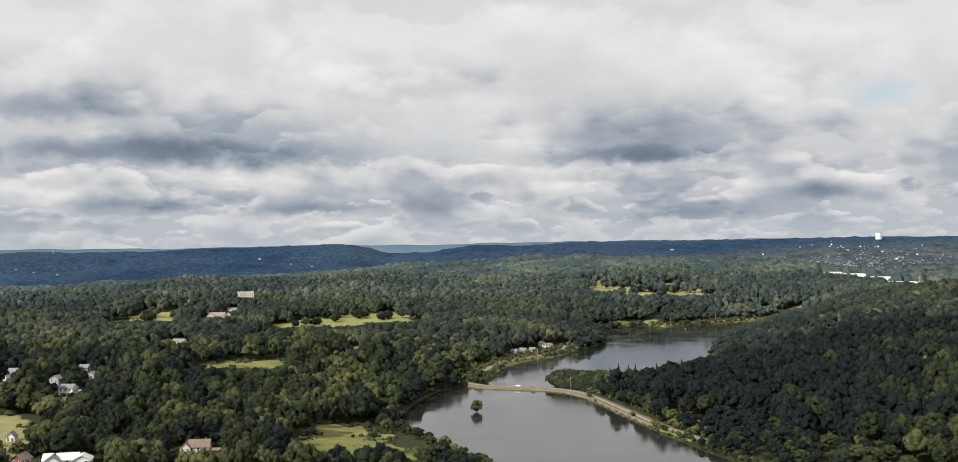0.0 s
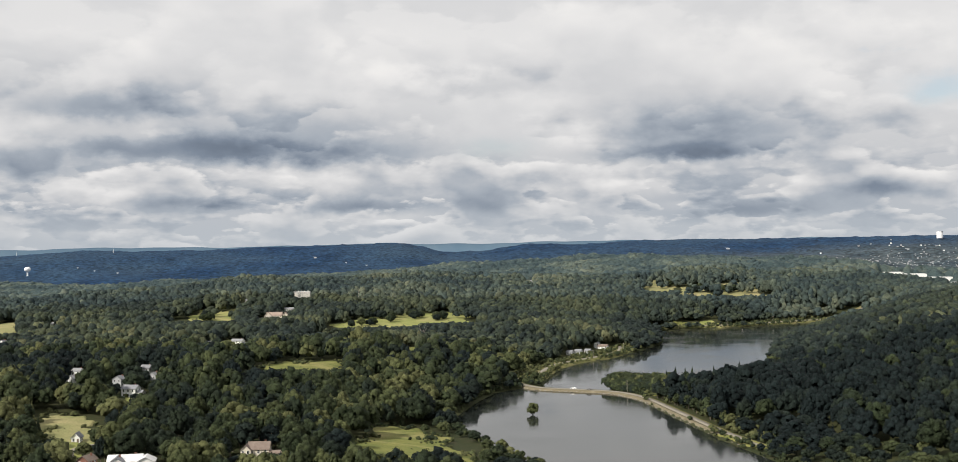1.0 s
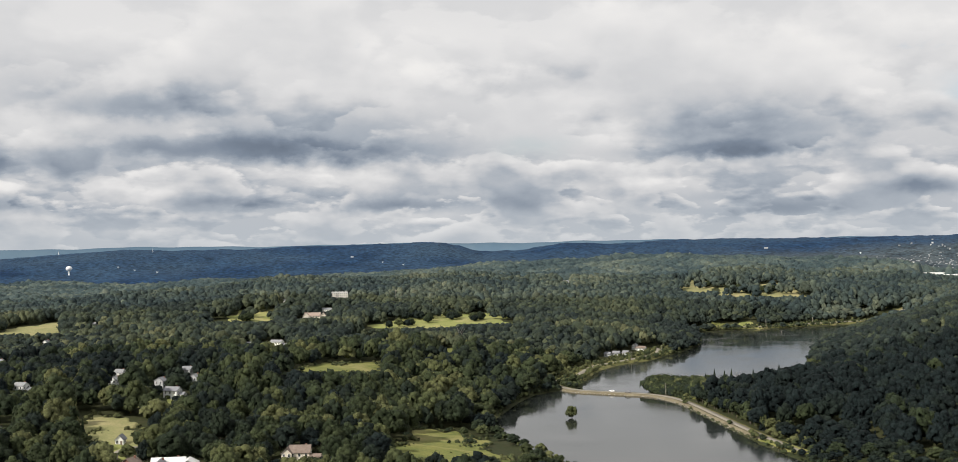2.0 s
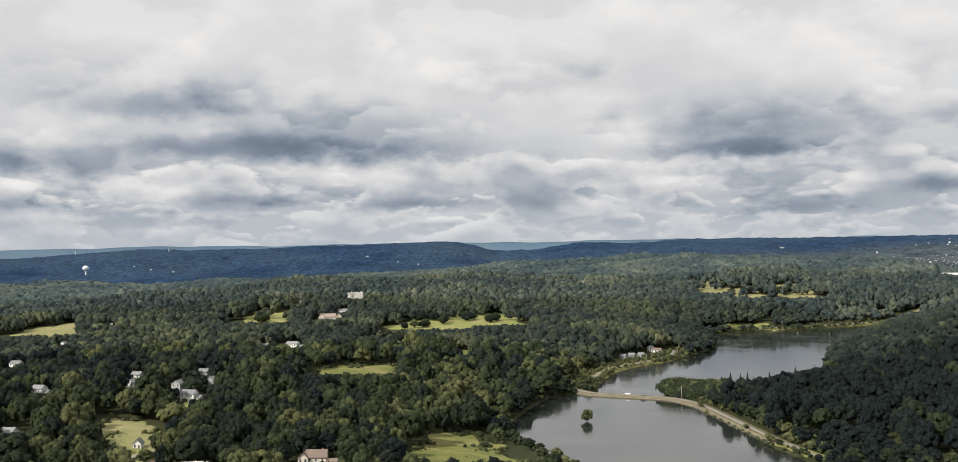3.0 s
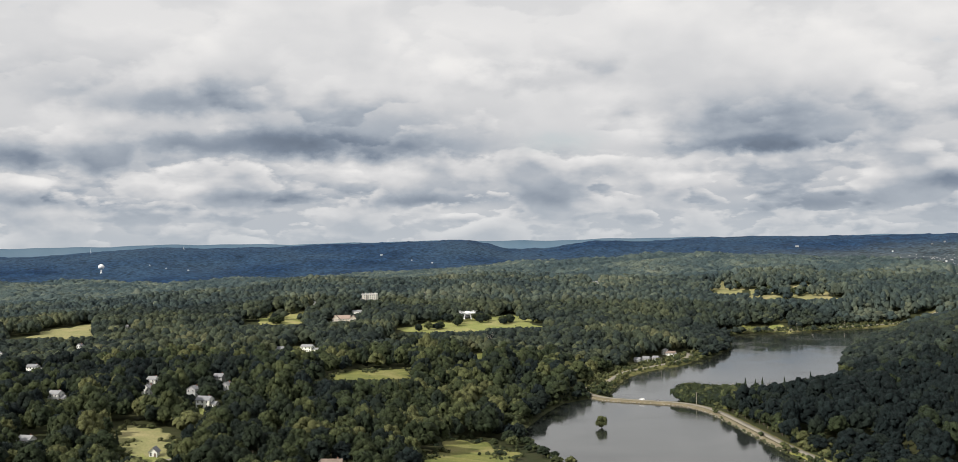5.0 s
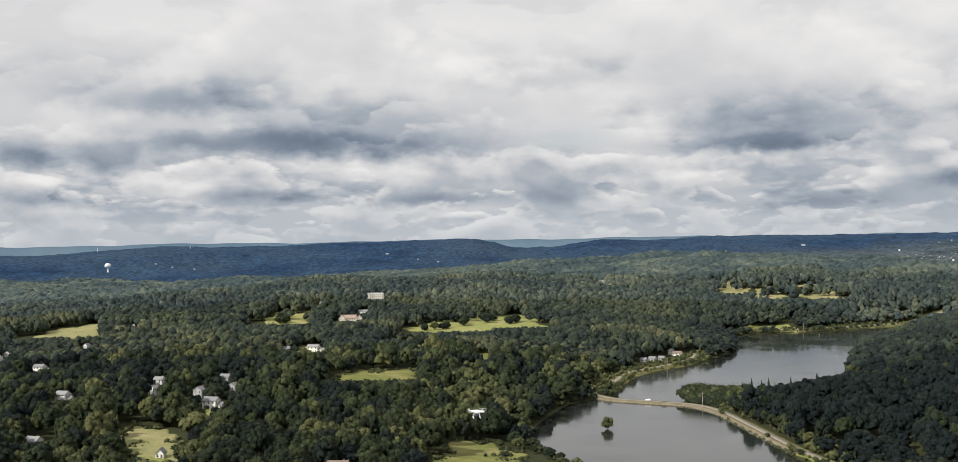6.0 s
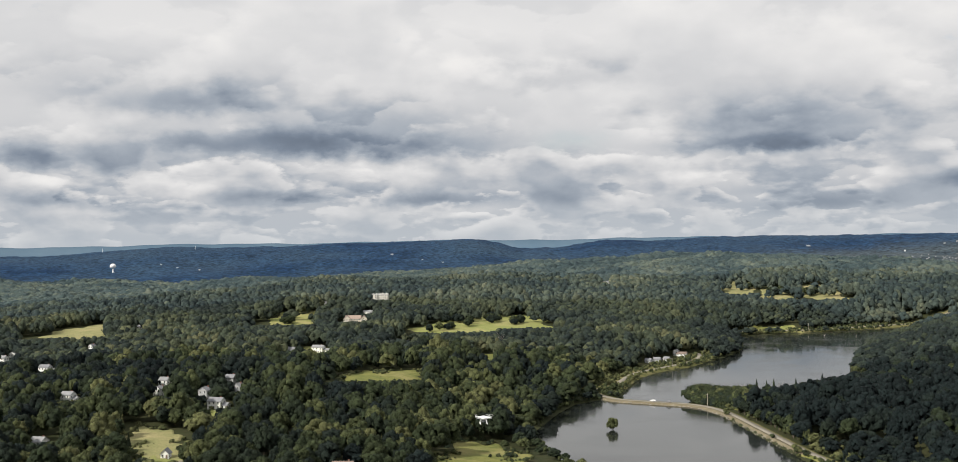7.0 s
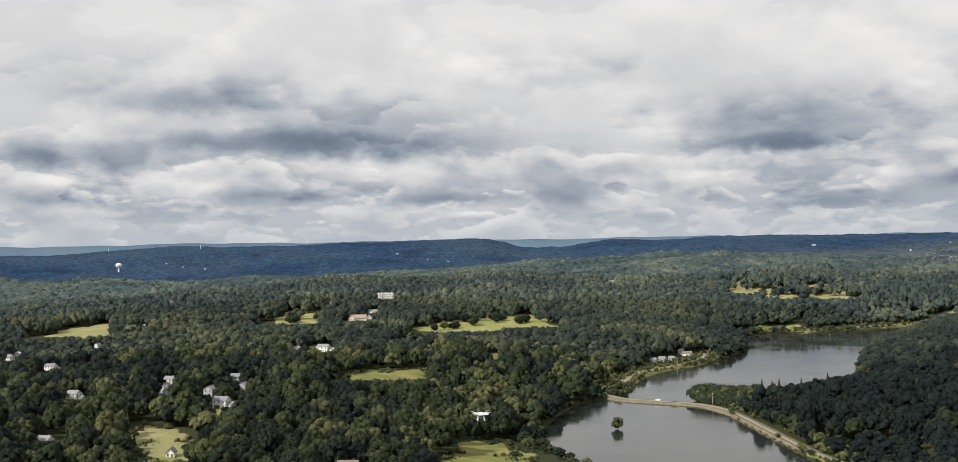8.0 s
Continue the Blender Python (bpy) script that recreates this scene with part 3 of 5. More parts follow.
def gable_wall(bm, w, d, eaves, ridge, along_x=True, low=-3.0):
    """Walls of a block with two gables, its foot sunk into the ground."""
    if along_x:
        foot = [(-w / 2, -d / 2), (w / 2, -d / 2), (w / 2, d / 2), (-w / 2, d / 2)]
        tips = [(-w / 2, 0), (w / 2, 0)]
    else:
        foot = [(w / 2, -d / 2), (w / 2, d / 2), (-w / 2, d / 2), (-w / 2, -d / 2)]
        tips = [(0, -d / 2), (0, d / 2)]
    lo = [bm.verts.new((x, y, low)) for x, y in foot]
    hi = [bm.verts.new((x, y, eaves)) for x, y in foot]
    a, b = (bm.verts.new((x, y, ridge)) for x, y in tips)
    bm.faces.new(lo[::-1])
    for i, j in ((0, 1), (2, 3)):
        bm.faces.new((lo[i], lo[j], hi[j], hi[i]))
    bm.faces.new((lo[1], lo[2], hi[2], b, hi[1]))
    bm.faces.new((lo[3], lo[0], hi[0], a, hi[3]))
    bm.faces.new((hi[0], hi[1], b, a))
    bm.faces.new((hi[2], hi[3], a, b))


def gable_roof(w, d, eaves, ridge, along_x=True, over=0.5, thick=0.22):
    bm = bmesh.new()
    half, length = (d / 2, w / 2) if along_x else (w / 2, d / 2)
    slope = (ridge - eaves) / half
    out, drop = half + over, over * slope
    for sgn in (-1, 1):
        pts = []
        for l in (-length - over, length + over):
            for s, z in ((out, eaves - drop), (0, ridge)):
                for up in (0.03, thick):
                    a, b = (l, sgn * s) if along_x else (sgn * s, l)
                    pts.append(bm.verts.new((a, b, z + up)))
        for f in ((0, 1, 3, 2), (4, 6, 7, 5), (0, 4, 5, 1), (2, 3, 7, 6), (1, 5, 7, 3), (0, 2, 6, 4)):
            bm.faces.new([pts[i] for i in f])
    bmesh.ops.recalc_face_normals(bm, faces=bm.faces)
    return bm


HOUSES = []       # x, y, width, base height that shows: trees before them stay low


def stand(name, x, y, turn, label, category="house", group="", z=None, dz=0.0):
    e = new(name)
    e.matrix_world = pose(x, y, (float(land(x, y)) if z is None else z) + dz, 0, 0, turn)
    tagged(e, label, category, group)
    return e


def block(home, w, d, storeys, wall, roof, rise=2.6, along_x=True, at=(0, 0), turn=0, chimney=False, windows=True, door=False, flat=False):
    """One block of a house: walls, roof, windows, and a chimney or a door where it has them."""
    eaves = 2.7 * storeys + 0.2
    inv = pose(at[0], at[1], 0, 0, 0, turn)
    bm = bmesh.new()
    if flat:
        box(bm, -w / 2, w / 2, -d / 2, d / 2, -3, eaves)
    else:
        gable_wall(bm, w, d, eaves, eaves + rise, along_x)
    body = part("wall", bm, wall, home)
    body.matrix_basis = inv
    if flat:
        rb = boxed((-w / 2 - 0.3, w / 2 + 0.3, -d / 2 - 0.3, d / 2 + 0.3, eaves + 0.003, eaves + 0.35),
                   (-w / 2 - 0.3, w / 2 + 0.3, -d / 2 - 0.3, -d / 2, eaves + 0.352, eaves + 0.7), (-w / 2 - 0.3, w / 2 + 0.3, d / 2, d / 2 + 0.3, eaves + 0.352, eaves + 0.7),
                   (-w / 2 - 0.3, -w / 2, -d / 2, d / 2, eaves + 0.352, eaves + 0.7), (w / 2, w / 2 + 0.3, -d / 2, d / 2, eaves + 0.352, eaves + 0.7))
    else:
        rb = gable_roof(w, d, eaves, eaves + rise, along_x)
    top = part("roof", rb, roof, home)
    top.matrix_basis = inv
    if chimney:
        c = part("chimney", boxed((-0.38, 0.38, -0.32, 0.32, eaves, eaves + rise + 0.5), (-0.45, 0.45, -0.4, 0.4, eaves + rise + 0.502, eaves + rise + 0.65)), M_BRICK, home, "red brick chimney stack")
        c.matrix_basis = inv @ pose(w * 0.28 if along_x else 0.9, 0.8 if along_x else d * 0.25, 0)
    if windows:
        n = max(2, int(w / 3.0))
        for s in range(storeys):
            for i in range(n):
                x = (i + 0.5) * w / n - w / 2
                if door and s == 0 and i == n // 2:
                    continue
                window(body, x, -d / 2, 2.7 * s + 0.9, 0)
            for i in range(max(2, int(d / 3.4))):
                y = (i + 0.5) * d / max(2, int(d / 3.4)) - d / 2
                window(body, w / 2, y, 2.7 * s + 0.9, 90)
                window(body, -w / 2, y, 2.7 * s + 0.9, -90)
    if door:
        dr = part("door", boxed((-0.5, 0.5, -0.09, 0.02, 0.1, 2.2)), M_BROWNROOF, body, "dark wooden front door")
        dr.location = ((n // 2 + 0.5) * w / n - w / 2, -d / 2, 0)
    return body


def open_front(x, y, width, shown=1.5, reach=150):
    HOUSES.append((x, y, width, float(land(x, y)) + shown, reach))


def white_house(x, y, turn, w, d, storeys, label, wall=M_WHITE, roof=M_SLATE, along_x=True, wing=0, chimney=True, shown=2.0, rise=2.1, group="houses among the trees", door=False, reach=150):
    w, d, wing = 0.84 * w, 0.9 * d, 0.84 * wing
    h = stand("house", x, y, turn, label, "house", group)
    block(h, w, d, storeys, wall, roof, rise, along_x, chimney=chimney, door=door)
    if wing:
        block(h, abs(wing), d * 0.7, max(1, storeys - 1), wall, roof, rise * 0.7, True, ((w / 2 + abs(wing) / 2 - 0.05) * (1 if wing > 0 else -1), 0.6))
    open_front(x, y, w + abs(wing), shown, reach)
    return h


big = white_house(-258, 736, -12, 11.5, 8, 2, "large white clapboard house with grey shingle roof", wing=4.5, shown=1.5)
part("terrace", boxed((-3.5, 3.8, -8.5, -4.05, -3, 0.4)), M_CREAM, big, "cream stone terrace wall")
white_house(-283, 785, -12, 8, 9, 2, "grey sided house under a grey shingle roof", M_GREYWALL, M_SLATE, False, shown=2.2)
white_house(-292, 867, -12, 9, 7, 2, "pale grey house half hidden by trees", M_GREYWALL, M_SLATE, shown=3.0)
white_house(-266, 806, -12, 7, 8, 2, "small grey house with a pale gable", M_GREYWALL, M_GREYROOF, False, shown=2.2)
white_house(-320, 795, -12, 7.5, 9, 2, "white gabled house in a gap in the trees", M_WHITE, M_GREYROOF, False, shown=1.5)
white_house(-346, 870, -12, 9, 8, 2, "white house with a pale roof behind another", M_WHITE, M_GREYROOF, shown=1.5)
white_house(-378, 773, -12, 10, 8, 2, "white house with several gables in deep woods", M_WHITE, M_GREYROOF, True, 4, shown=2.2)
white_house(-506, 992, -12, 12, 8, 2, "white house with a grey roof in the woods", M_WHITE, M_SLATE, True, 5, shown=2.2)
white_house(-598, 1086, -12, 10, 8, 2, "white house at the edge of a wood", M_WHITE, M_GREYROOF, shown=2.2)
white_house(-605, 1122, -12, 12, 9, 2, "white gabled house at the edge of a wood", M_WHITE, M_SLATE, False, shown=2.2)
white_house(-556, 1195, -12, 6, 7, 2, "narrow white house between trees", M_WHITE, M_SLATE, False, shown=2.2)
white_house(-293, 1143, -12, 14, 9, 2, "white country house with low grey roof", M_WHITE, M_GREYROOF, True, 7, shown=0.0)
white_house(-410, 1635, -12, 10, 8, 2, "distant white house on a wooded hill", M_WHITE, M_GREYROOF, shown=2)
white_house(-5, 2123, -12, 15, 10, 2, "far white house on a wooded slope", M_WHITE, M_GREYROOF, shown=1)
white_house(-153, 2350, -12, 12, 9, 2, "far white house on a wooded slope", M_WHITE, M_GREYROOF, shown=1)
white_house(-178, 2535, -12, 9, 9, 3, "far tall white house on a wooded slope", M_WHITE, M_GREYROOF, shown=1)
white_house(-311, 601, -12, 9, 8, 1, "low white house behind tall trees", M_WHITE, M_GREYROOF, shown=2.5)
shed = white_house(-235, 590, 6, 5.0, 6.5, 1, "small white gabled shed with grey roof", M_WHITE, M_SLATE, False, chimney=False, shown=0, rise=2.2, door=True, reach=110)

manor = stand("manor_house", -187, 527, 12, "large old white manor with pale roofs and brick chimneys", "house", "houses among the trees")
block(manor, 15, 11, 2, M_WHITE, M_PALEROOF, 2.2, True, chimney=True)
block(manor, 8, 9, 2, M_WHITE, M_PALEROOF, 2.0, False, (9.5, -4))
block(manor, 7, 7, 2, M_WHITE, M_SLATE, 2.4, False, (-3, -6), chimney=True)
open_front(-187, 527, 26, 3)
brick = white_house(-204, 524, -12, 7, 8, 2, "red brick gatehouse with a brown roof", M_BRICK, M_BROWNROOF, False, shown=2, chimney=True)
low = stand("house", -134, 566, 4, "cream stucco house with long brown shingle roof", "house", "houses among the trees")
block(low, 10, 8, 2, M_CREAM, M_BROWNROOF, 3.0, True, chimney=True)
block(low, 5, 7, 2, M_CREAM, M_BROWNROOF, 2.4, False, (-6, -2.5))
block(low, 6, 5, 1, M_WHITE, M_BROWNROOF, 1.8, True, (8.5, -3))
open_front(-132, 564, 20, 3.5)

mansion = stand("mansion", -339, 1695, 10, "long pale stone mansion with a flat parapet roof", "house")
block(mansion, 24, 14, 4, M_PALESTONE, M_PALEROOF, flat=True)
block(mansion, 8, 15, 4, M_PALESTONE, M_PALEROOF, flat=True, at=(-9, -1.2))
for sx in (-10, -5.5, 0, 4, 9):
    part("chimney", boxed((sx - 0.6, sx + 0.6, -1.0, 0.6, 11.37, 13.2)), M_PALESTONE, mansion, "pale stone chimney stack")
open_front(-339, 1695, 28, 2.5)
annex = white_house(-331, 1569, -12, 16, 9, 1, "low white annex below a mansion", M_WHITE, M_GREYROOF, chimney=False, shown=1)
brown = stand("house", -333, 1484, 10, "wide cream house with pinkish brown roofs and gables", "house", "houses among the trees")
block(brown, 20, 12, 2, M_CREAM, M_REDROOF, 4.0, True, chimney=True)
block(brown, 9, 14, 2, M_CREAM, M_REDROOF, 4.5, False, (-8, -2))
block(brown, 8, 14, 2, M_CREAM, M_REDROOF, 4.0, False, (14, -1))
open_front(-333, 1484, 34, 1.0)
stable = white_house(-322, 1143, -12, 12, 6, 1, "low grey outbuilding beside a white house", M_GREYWALL, M_SLATE, chimney=False, shown=1.5)
barn = white_house(-579, 1380, -12, 9, 6, 1, "white barn at the end of a hay field", M_WHITE, M_GREYROOF, chimney=False, shown=0)

lodge = stand("lodge", 75, 1236, -20, "low white lakeside lodge with a pinkish roof", "house", "lakeside buildings")
block(lodge, 10, 7, 1, M_WHITE, M_BROWNROOF, 1.8)
block(lodge, 5, 6, 2, M_WHITE, M_GREYROOF, 1.4, False, (-7, 1))
open_front(75, 1230, 26, 0)
for bx, by, bw in ((38, 1170, 6), (47, 1181, 7), (57, 1190, 6)):
    h = stand("lake_cabin", bx, by, -28, "small dark-roofed cabin beside the shore lane", "cabin", "lakeside buildings")
    block(h, bw, 6, 1, M_GREYWALL, M_SLATE, 1.8)
    open_front(bx, by, bw, 0)

# a works with long flat roofs in the far valley, and the town behind it
for fx, fy, fw in ((690, 2260, 40), (712, 2210, 50), (738, 2150, 56), (760, 2075, 50), (815, 2090, 48), (850, 2010, 40)):
    h = stand("factory_hall", fx, fy, -8, "long white factory hall with a flat pale roof", "factory", "factory halls")
    block(h, fw, 34, 1, M_WHITE, M_PALEROOF, flat=True, windows=False)
    part("loading_door", boxed((-2, 2, -17.1, -16.95, 0, 2.4)), M_SLATE, h, "dark grey roller door")
    open_front(fx, fy, fw, 1, 300)

rng = np.random.default_rng(11)
for i in range(110):
    a = radians(rng.uniform(10.5, 26))
    r = rng.uniform(3300, 3680)
    x, y = r * math.sin(a), r * math.cos(a)
    if i % 3 == 0:
        x, y = 1250 + rng.normal(0, 120), 3750 + rng.normal(0, 140)
    h = stand("town_house", x, y, rng.uniform(-50, 50), "tiny pale house in the distant town", "house", "houses of the distant town")
    block(h, rng.uniform(3.2, 6.5), rng.uniform(2.6, 4.0), 1, (M_WHITE, M_TOWN, M_GREYWALL, M_TOWN)[i % 4], (M_GREYROOF, M_SLATE, M_SLATE)[i % 3], 0.8, windows=False)
    open_front(x, y, 6, 0.5, 90)
# the rest of the town, too small and many to pick apart
V, T, at = [], [], 0
cube_v = np.array([(x, y, z) for z in (0, 1) for x, y in ((-1, -1), (1, -1), (1, 1), (-1, 1))] + [(-1, 0, 1.5), (1, 0, 1.5)], float)
cube_f = np.array([(0, 1, 5), (0, 5, 4), (1, 2, 6), (1, 6, 5), (2, 3, 7), (2, 7, 6), (3, 0, 4), (3, 4, 7), (4, 5, 9), (4, 9, 8), (6, 7, 8), (6, 8, 9), (7, 4, 8), (5, 6, 9)])
for i in range(430):
    a, r = radians(rng.uniform(9.5, 26)), rng.uniform(3250, 3750)
    x, y = r * math.sin(a), r * math.cos(a)
    if i % 2 == 0:
        x, y = 1180 + rng.normal(0, 190), 3560 + rng.normal(0, 90)
    k = rng.uniform(0, 3.14)
    p = cube_v * (rng.uniform(1.0, 2.8), rng.uniform(0.8, 1.2), rng.uniform(0.9, 1.5))
    p = np.column_stack([p[:, 0] * math.cos(k) - p[:, 1] * math.sin(k) + x, p[:, 0] * math.sin(k) + p[:, 1] * math.cos(k) + y, p[:, 2] + float(land(x, y)) + rng.uniform(0, 0.6)])
    V.append(p)
    T.append(cube_f + at)
    at += 10
tagged(triangle_mesh("distant_town", np.vstack(V), np.vstack(T), M_TOWN), "pale specks of houses in the distant town", "town", kind="stuff")
for x, y, w in ((-768, 4073, 9), (680, 4052, 12), (-560, 3900, 5), (-640, 3960, 4), (-1420, 3700, 4), (-1500, 3760, 4), (-1330, 3660, 4)):
    h = stand("far_building", x, y, 0, "far white building on a dark wooded hill", "building", "buildings on the far hills")
    block(h, w, 5, 1, M_GREYWALL, M_PALEROOF, flat=True, windows=False)

# views kept open over low growth to the paddock, the lawns and the meadows
for mx, my, mw, mr in ((-252, 622, 34, 70), (-62, 634, 60, 100), (-182, 885, 62, 110), (-415, 1450, 74, 150), (-642, 1300, 90, 150), (-120, 1085, 30, 60), (-190, 1370, 100, 130), (-138, 1420, 140, 150),
                       (212, 1880, 64, 150), (256, 1800, 50, 100), (330, 1790, 74, 150)):
    open_front(mx, my, mw, 0.5, mr)

# ---- trees ----


def ico(level):
    g = (1 + 5 ** 0.5) / 2
    v = [(-1, g, 0), (1, g, 0), (-1, -g, 0), (1, -g, 0), (0, -1, g), (0, 1, g), (0, -1, -g), (0, 1, -g), (g, 0, -1), (g, 0, 1), (-g, 0, -1), (-g, 0, 1)]
    v = [np.array(p) / np.linalg.norm(p) for p in v]
    f = [(0, 11, 5), (0, 5, 1), (0, 1, 7), (0, 7, 10), (0, 10, 11), (1, 5, 9), (5, 11, 4), (11, 10, 2), (10, 7, 6), (7, 1, 8),
         (3, 9, 4), (3, 4, 2), (3, 2, 6), (3, 6, 8), (3, 8, 9), (4, 9, 5), (2, 4, 11), (6, 2, 10), (8, 6, 7), (9, 8, 1)]
    for _ in range(level):
        mid, out = {}, []

        def half(a, b):
            k = (min(a, b), max(a, b))
            if k not in mid:
                m = v[a] + v[b]
                v.append(m / np.linalg.norm(m))
                mid[k] = len(v) - 1
            return mid[k]
        for a, b, c in f:
            d, e, h = half(a, b), half(b, c), half(c, a)
            out += [(a, d, h), (b, e, d), (c, h, e), (d, e, h)]
        f = out
    return np.array(v), np.array(f)


ICO = [ico(0), ico(1)]


def broadleaf(seed, lobes, level, clumps, slim=1.0, tuft=1.0):
    """A crown one metre high and about 0.95 wide: leafy boughs heaped round a dark core, with loose sprays of leaves along them."""
    g = np.random.default_rng(seed)
    bv, bf = ICO[level]
    verts, tris, at = [], [], 0
    wide, boughs = g.uniform(0.25, 0.31), []
    lean = g.normal(0, 0.05, 2)
    for i in range(lobes):
        k = (i + 0.5) / lobes
        th, ph = i * 2.4 + g.uniform(-0.6, 0.6), math.acos(1 - 1.42 * k) if i else 0.0
        out = g.uniform(0.78, 1.2)
        c = np.array((wide * math.sin(ph) * math.cos(th) * out, wide * math.sin(ph) * math.sin(th) * out, 0.55 + 0.30 * math.cos(ph) * g.uniform(0.8, 1.15)))
        c[:2] += lean * c[2]
        r = g.uniform(0.42, 0.72) / math.sqrt(lobes) + 0.03
        boughs.append((c, r))
    for c, r, lv, keep in [(np.array((0, 0, 0.5)), 0.27, 0, -1.0)] + [(c, r, level, -0.45) for c, r in boughs]:
        v, f = ICO[lv]
        p = v * r * (1 + g.normal(0, 0.17, (len(v), 1)))
        p[:, 2] *= 0.82
        verts.append((p + c) * (slim, slim, 1))
        tris.append(f[v[f].mean(1)[:, 2] > keep] + at)
        at += len(v)
    for _ in range(clumps):
        # a spray of leaves lying along a bough
        c, r = boughs[g.integers(0, lobes)]
        d = g.normal(0, 1, 3)
        d[2] = abs(d[2]) - 0.2
        d /= np.linalg.norm(d)
        f = d + g.normal(0, 0.4, 3)
        a = np.cross(f, g.normal(0, 1, 3))
        a /= np.linalg.norm(a)
        b = np.cross(f / np.linalg.norm(f), a)
        s, k, o = g.uniform(0.03, 0.07) * tuft, g.uniform(0, 6), c + d * r * g.uniform(0.95, 1.25) * (1, 1, 0.85)
        verts.append(np.array([o + s * (a * math.cos(k + i * 2.0944) + b * math.sin(k + i * 2.0944)) * g.uniform(0.6, 1.3) for i in range(3)]) * (slim, slim, 1))
        tris.append(np.array(((0, 1, 2),)) + at)
        at += 3
    return np.vstack(verts), np.vstack(tris)


def conifer(seed, tiers, sides):
    """A slender spire of drooping fronds round the stem, with gaps between them."""
    g = np.random.default_rng(seed)
    verts, tris, at = [], [], 0
    for i in range(tiers):
        k = i / tiers
        z0, r = 0.10 + 0.84 * k, 0.21 * (1 - k) ** 0.85 + 0.018
        for j in range(max(4, int(sides * (1 - 0.5 * k)))):
            a, reach, z = g.uniform(0, 2 * math.pi), r * g.uniform(0.55, 1.2), z0 + g.normal(0, 0.02)
            half = r * 0.33 + 0.008
            c, s = math.cos(a), math.sin(a)
            verts.append(np.array([
                (0, 0, z + 0.055), (0.62 * reach * c - half * s, 0.62 * reach * s + half * c, z - 0.012),
                (0.62 * reach * c + half * s, 0.62 * reach * s - half * c, z - 0.012), (reach * c, reach * s, z - 0.03), (0.6 * reach * c, 0.6 * reach * s, z + 0.03)]))
            tris.append(np.array([(0, 1, 4), (0, 4, 2), (1, 3, 4), (4, 3, 2)]) + at)
            at += 5
    return np.vstack(verts), np.vstack(tris)


def scatter(near, far, step, seed):
    """Places on a loose grid in the fan of land ahead, between two distances."""
    g = np.random.default_rng(seed)
    x, y = np.meshgrid(np.arange(-0.62 * far, 0.5 * far, step), np.arange(near * 0.85, far, step))
    loose = 0.46 if far < 1200 else 0.85
    x, y = (x + g.uniform(-loose, loose, x.shape) * step).ravel(), (y + g.uniform(-loose, loose, y.shape) * step).ravel()
    r, s = np.hypot(x, y), x / np.maximum(y, 1)
    keep = (r >= near) & (r < far) & (s > -0.62) & (s < 0.50)
    x, y = x[keep], y[keep]
    d = lake_distance(x, y)
    lone = g.uniform(0, 1, x.shape) < np.where((x > 180) & (y > 1650), 0.2, np.where(y > 1300, 0.10, 0.05))
    keep = (d > 2.0) & (~in_clearings(x, y, 1.0) | (lone & (x > -500)))
    for line, gap in ((CAUSEWAY, 7.0), (SHORE_ROAD, 15.0), (FAR_ROAD, 13.0), (DRIVE, 5.0), (YARD, 8.0)):
        near_road = np.full(x.shape, 1e9)
        for px, py in line:
            near_road = np.minimum(near_road, np.hypot(x - px, y - py))
        keep &= near_road > gap
        if line is CAUSEWAY:
            # no trees between the road and the water
            west = x < np.interp(-y, -CAUSEWAY[:, 1], CAUSEWAY[:, 0])
            keep &= ~(west & (near_road < 18) & (y > 705) & (y < 930))
        if line is CAUSEWAY:
            keep &= ~((near_road < 25) & (x > 62) & (y > 876) & (y < 930))
    return x[keep], y[keep]


def ceiling_height(x, y):
    """How tall a tree may stand without hiding a house that shows behind it."""
    ground_z = land(x, y)
    cap = np.full(x.shape, 99.0)
    for hx, hy, w, base, reach in HOUSES:
        d = math.hypot(hx, hy)
        ux, uy = hx / d, hy / d
        along = d - (x * ux + y * uy)
        aside = np.abs(x * uy - y * ux)
        rows = (along > -w * 0.45) & (along < reach) & (aside < w * 0.5 + 4.5)
        limit = base + np.maximum(along, 0) * (122 - base) / d - ground_z
        cap = np.where(rows, np.minimum(cap, np.where(along < w * 0.4 + 3, 0, limit)), cap)
        if w < 30 and hy < 1000:
            # yards open to the sun
            ahead = (x - hx) * math.sin(SUN_AZ) + (y - hy) * math.cos(SUN_AZ)
            beside = np.abs((x - hx) * math.cos(SUN_AZ) - (y - hy) * math.sin(SUN_AZ))
            yard = (ahead > 0) & (ahead < 26) & (beside < w * 0.5 + 1)
            cap = np.where(yard, np.minimum(cap, np.maximum(4.0, base - ground_z + ahead * 0.75)), cap)
    return cap


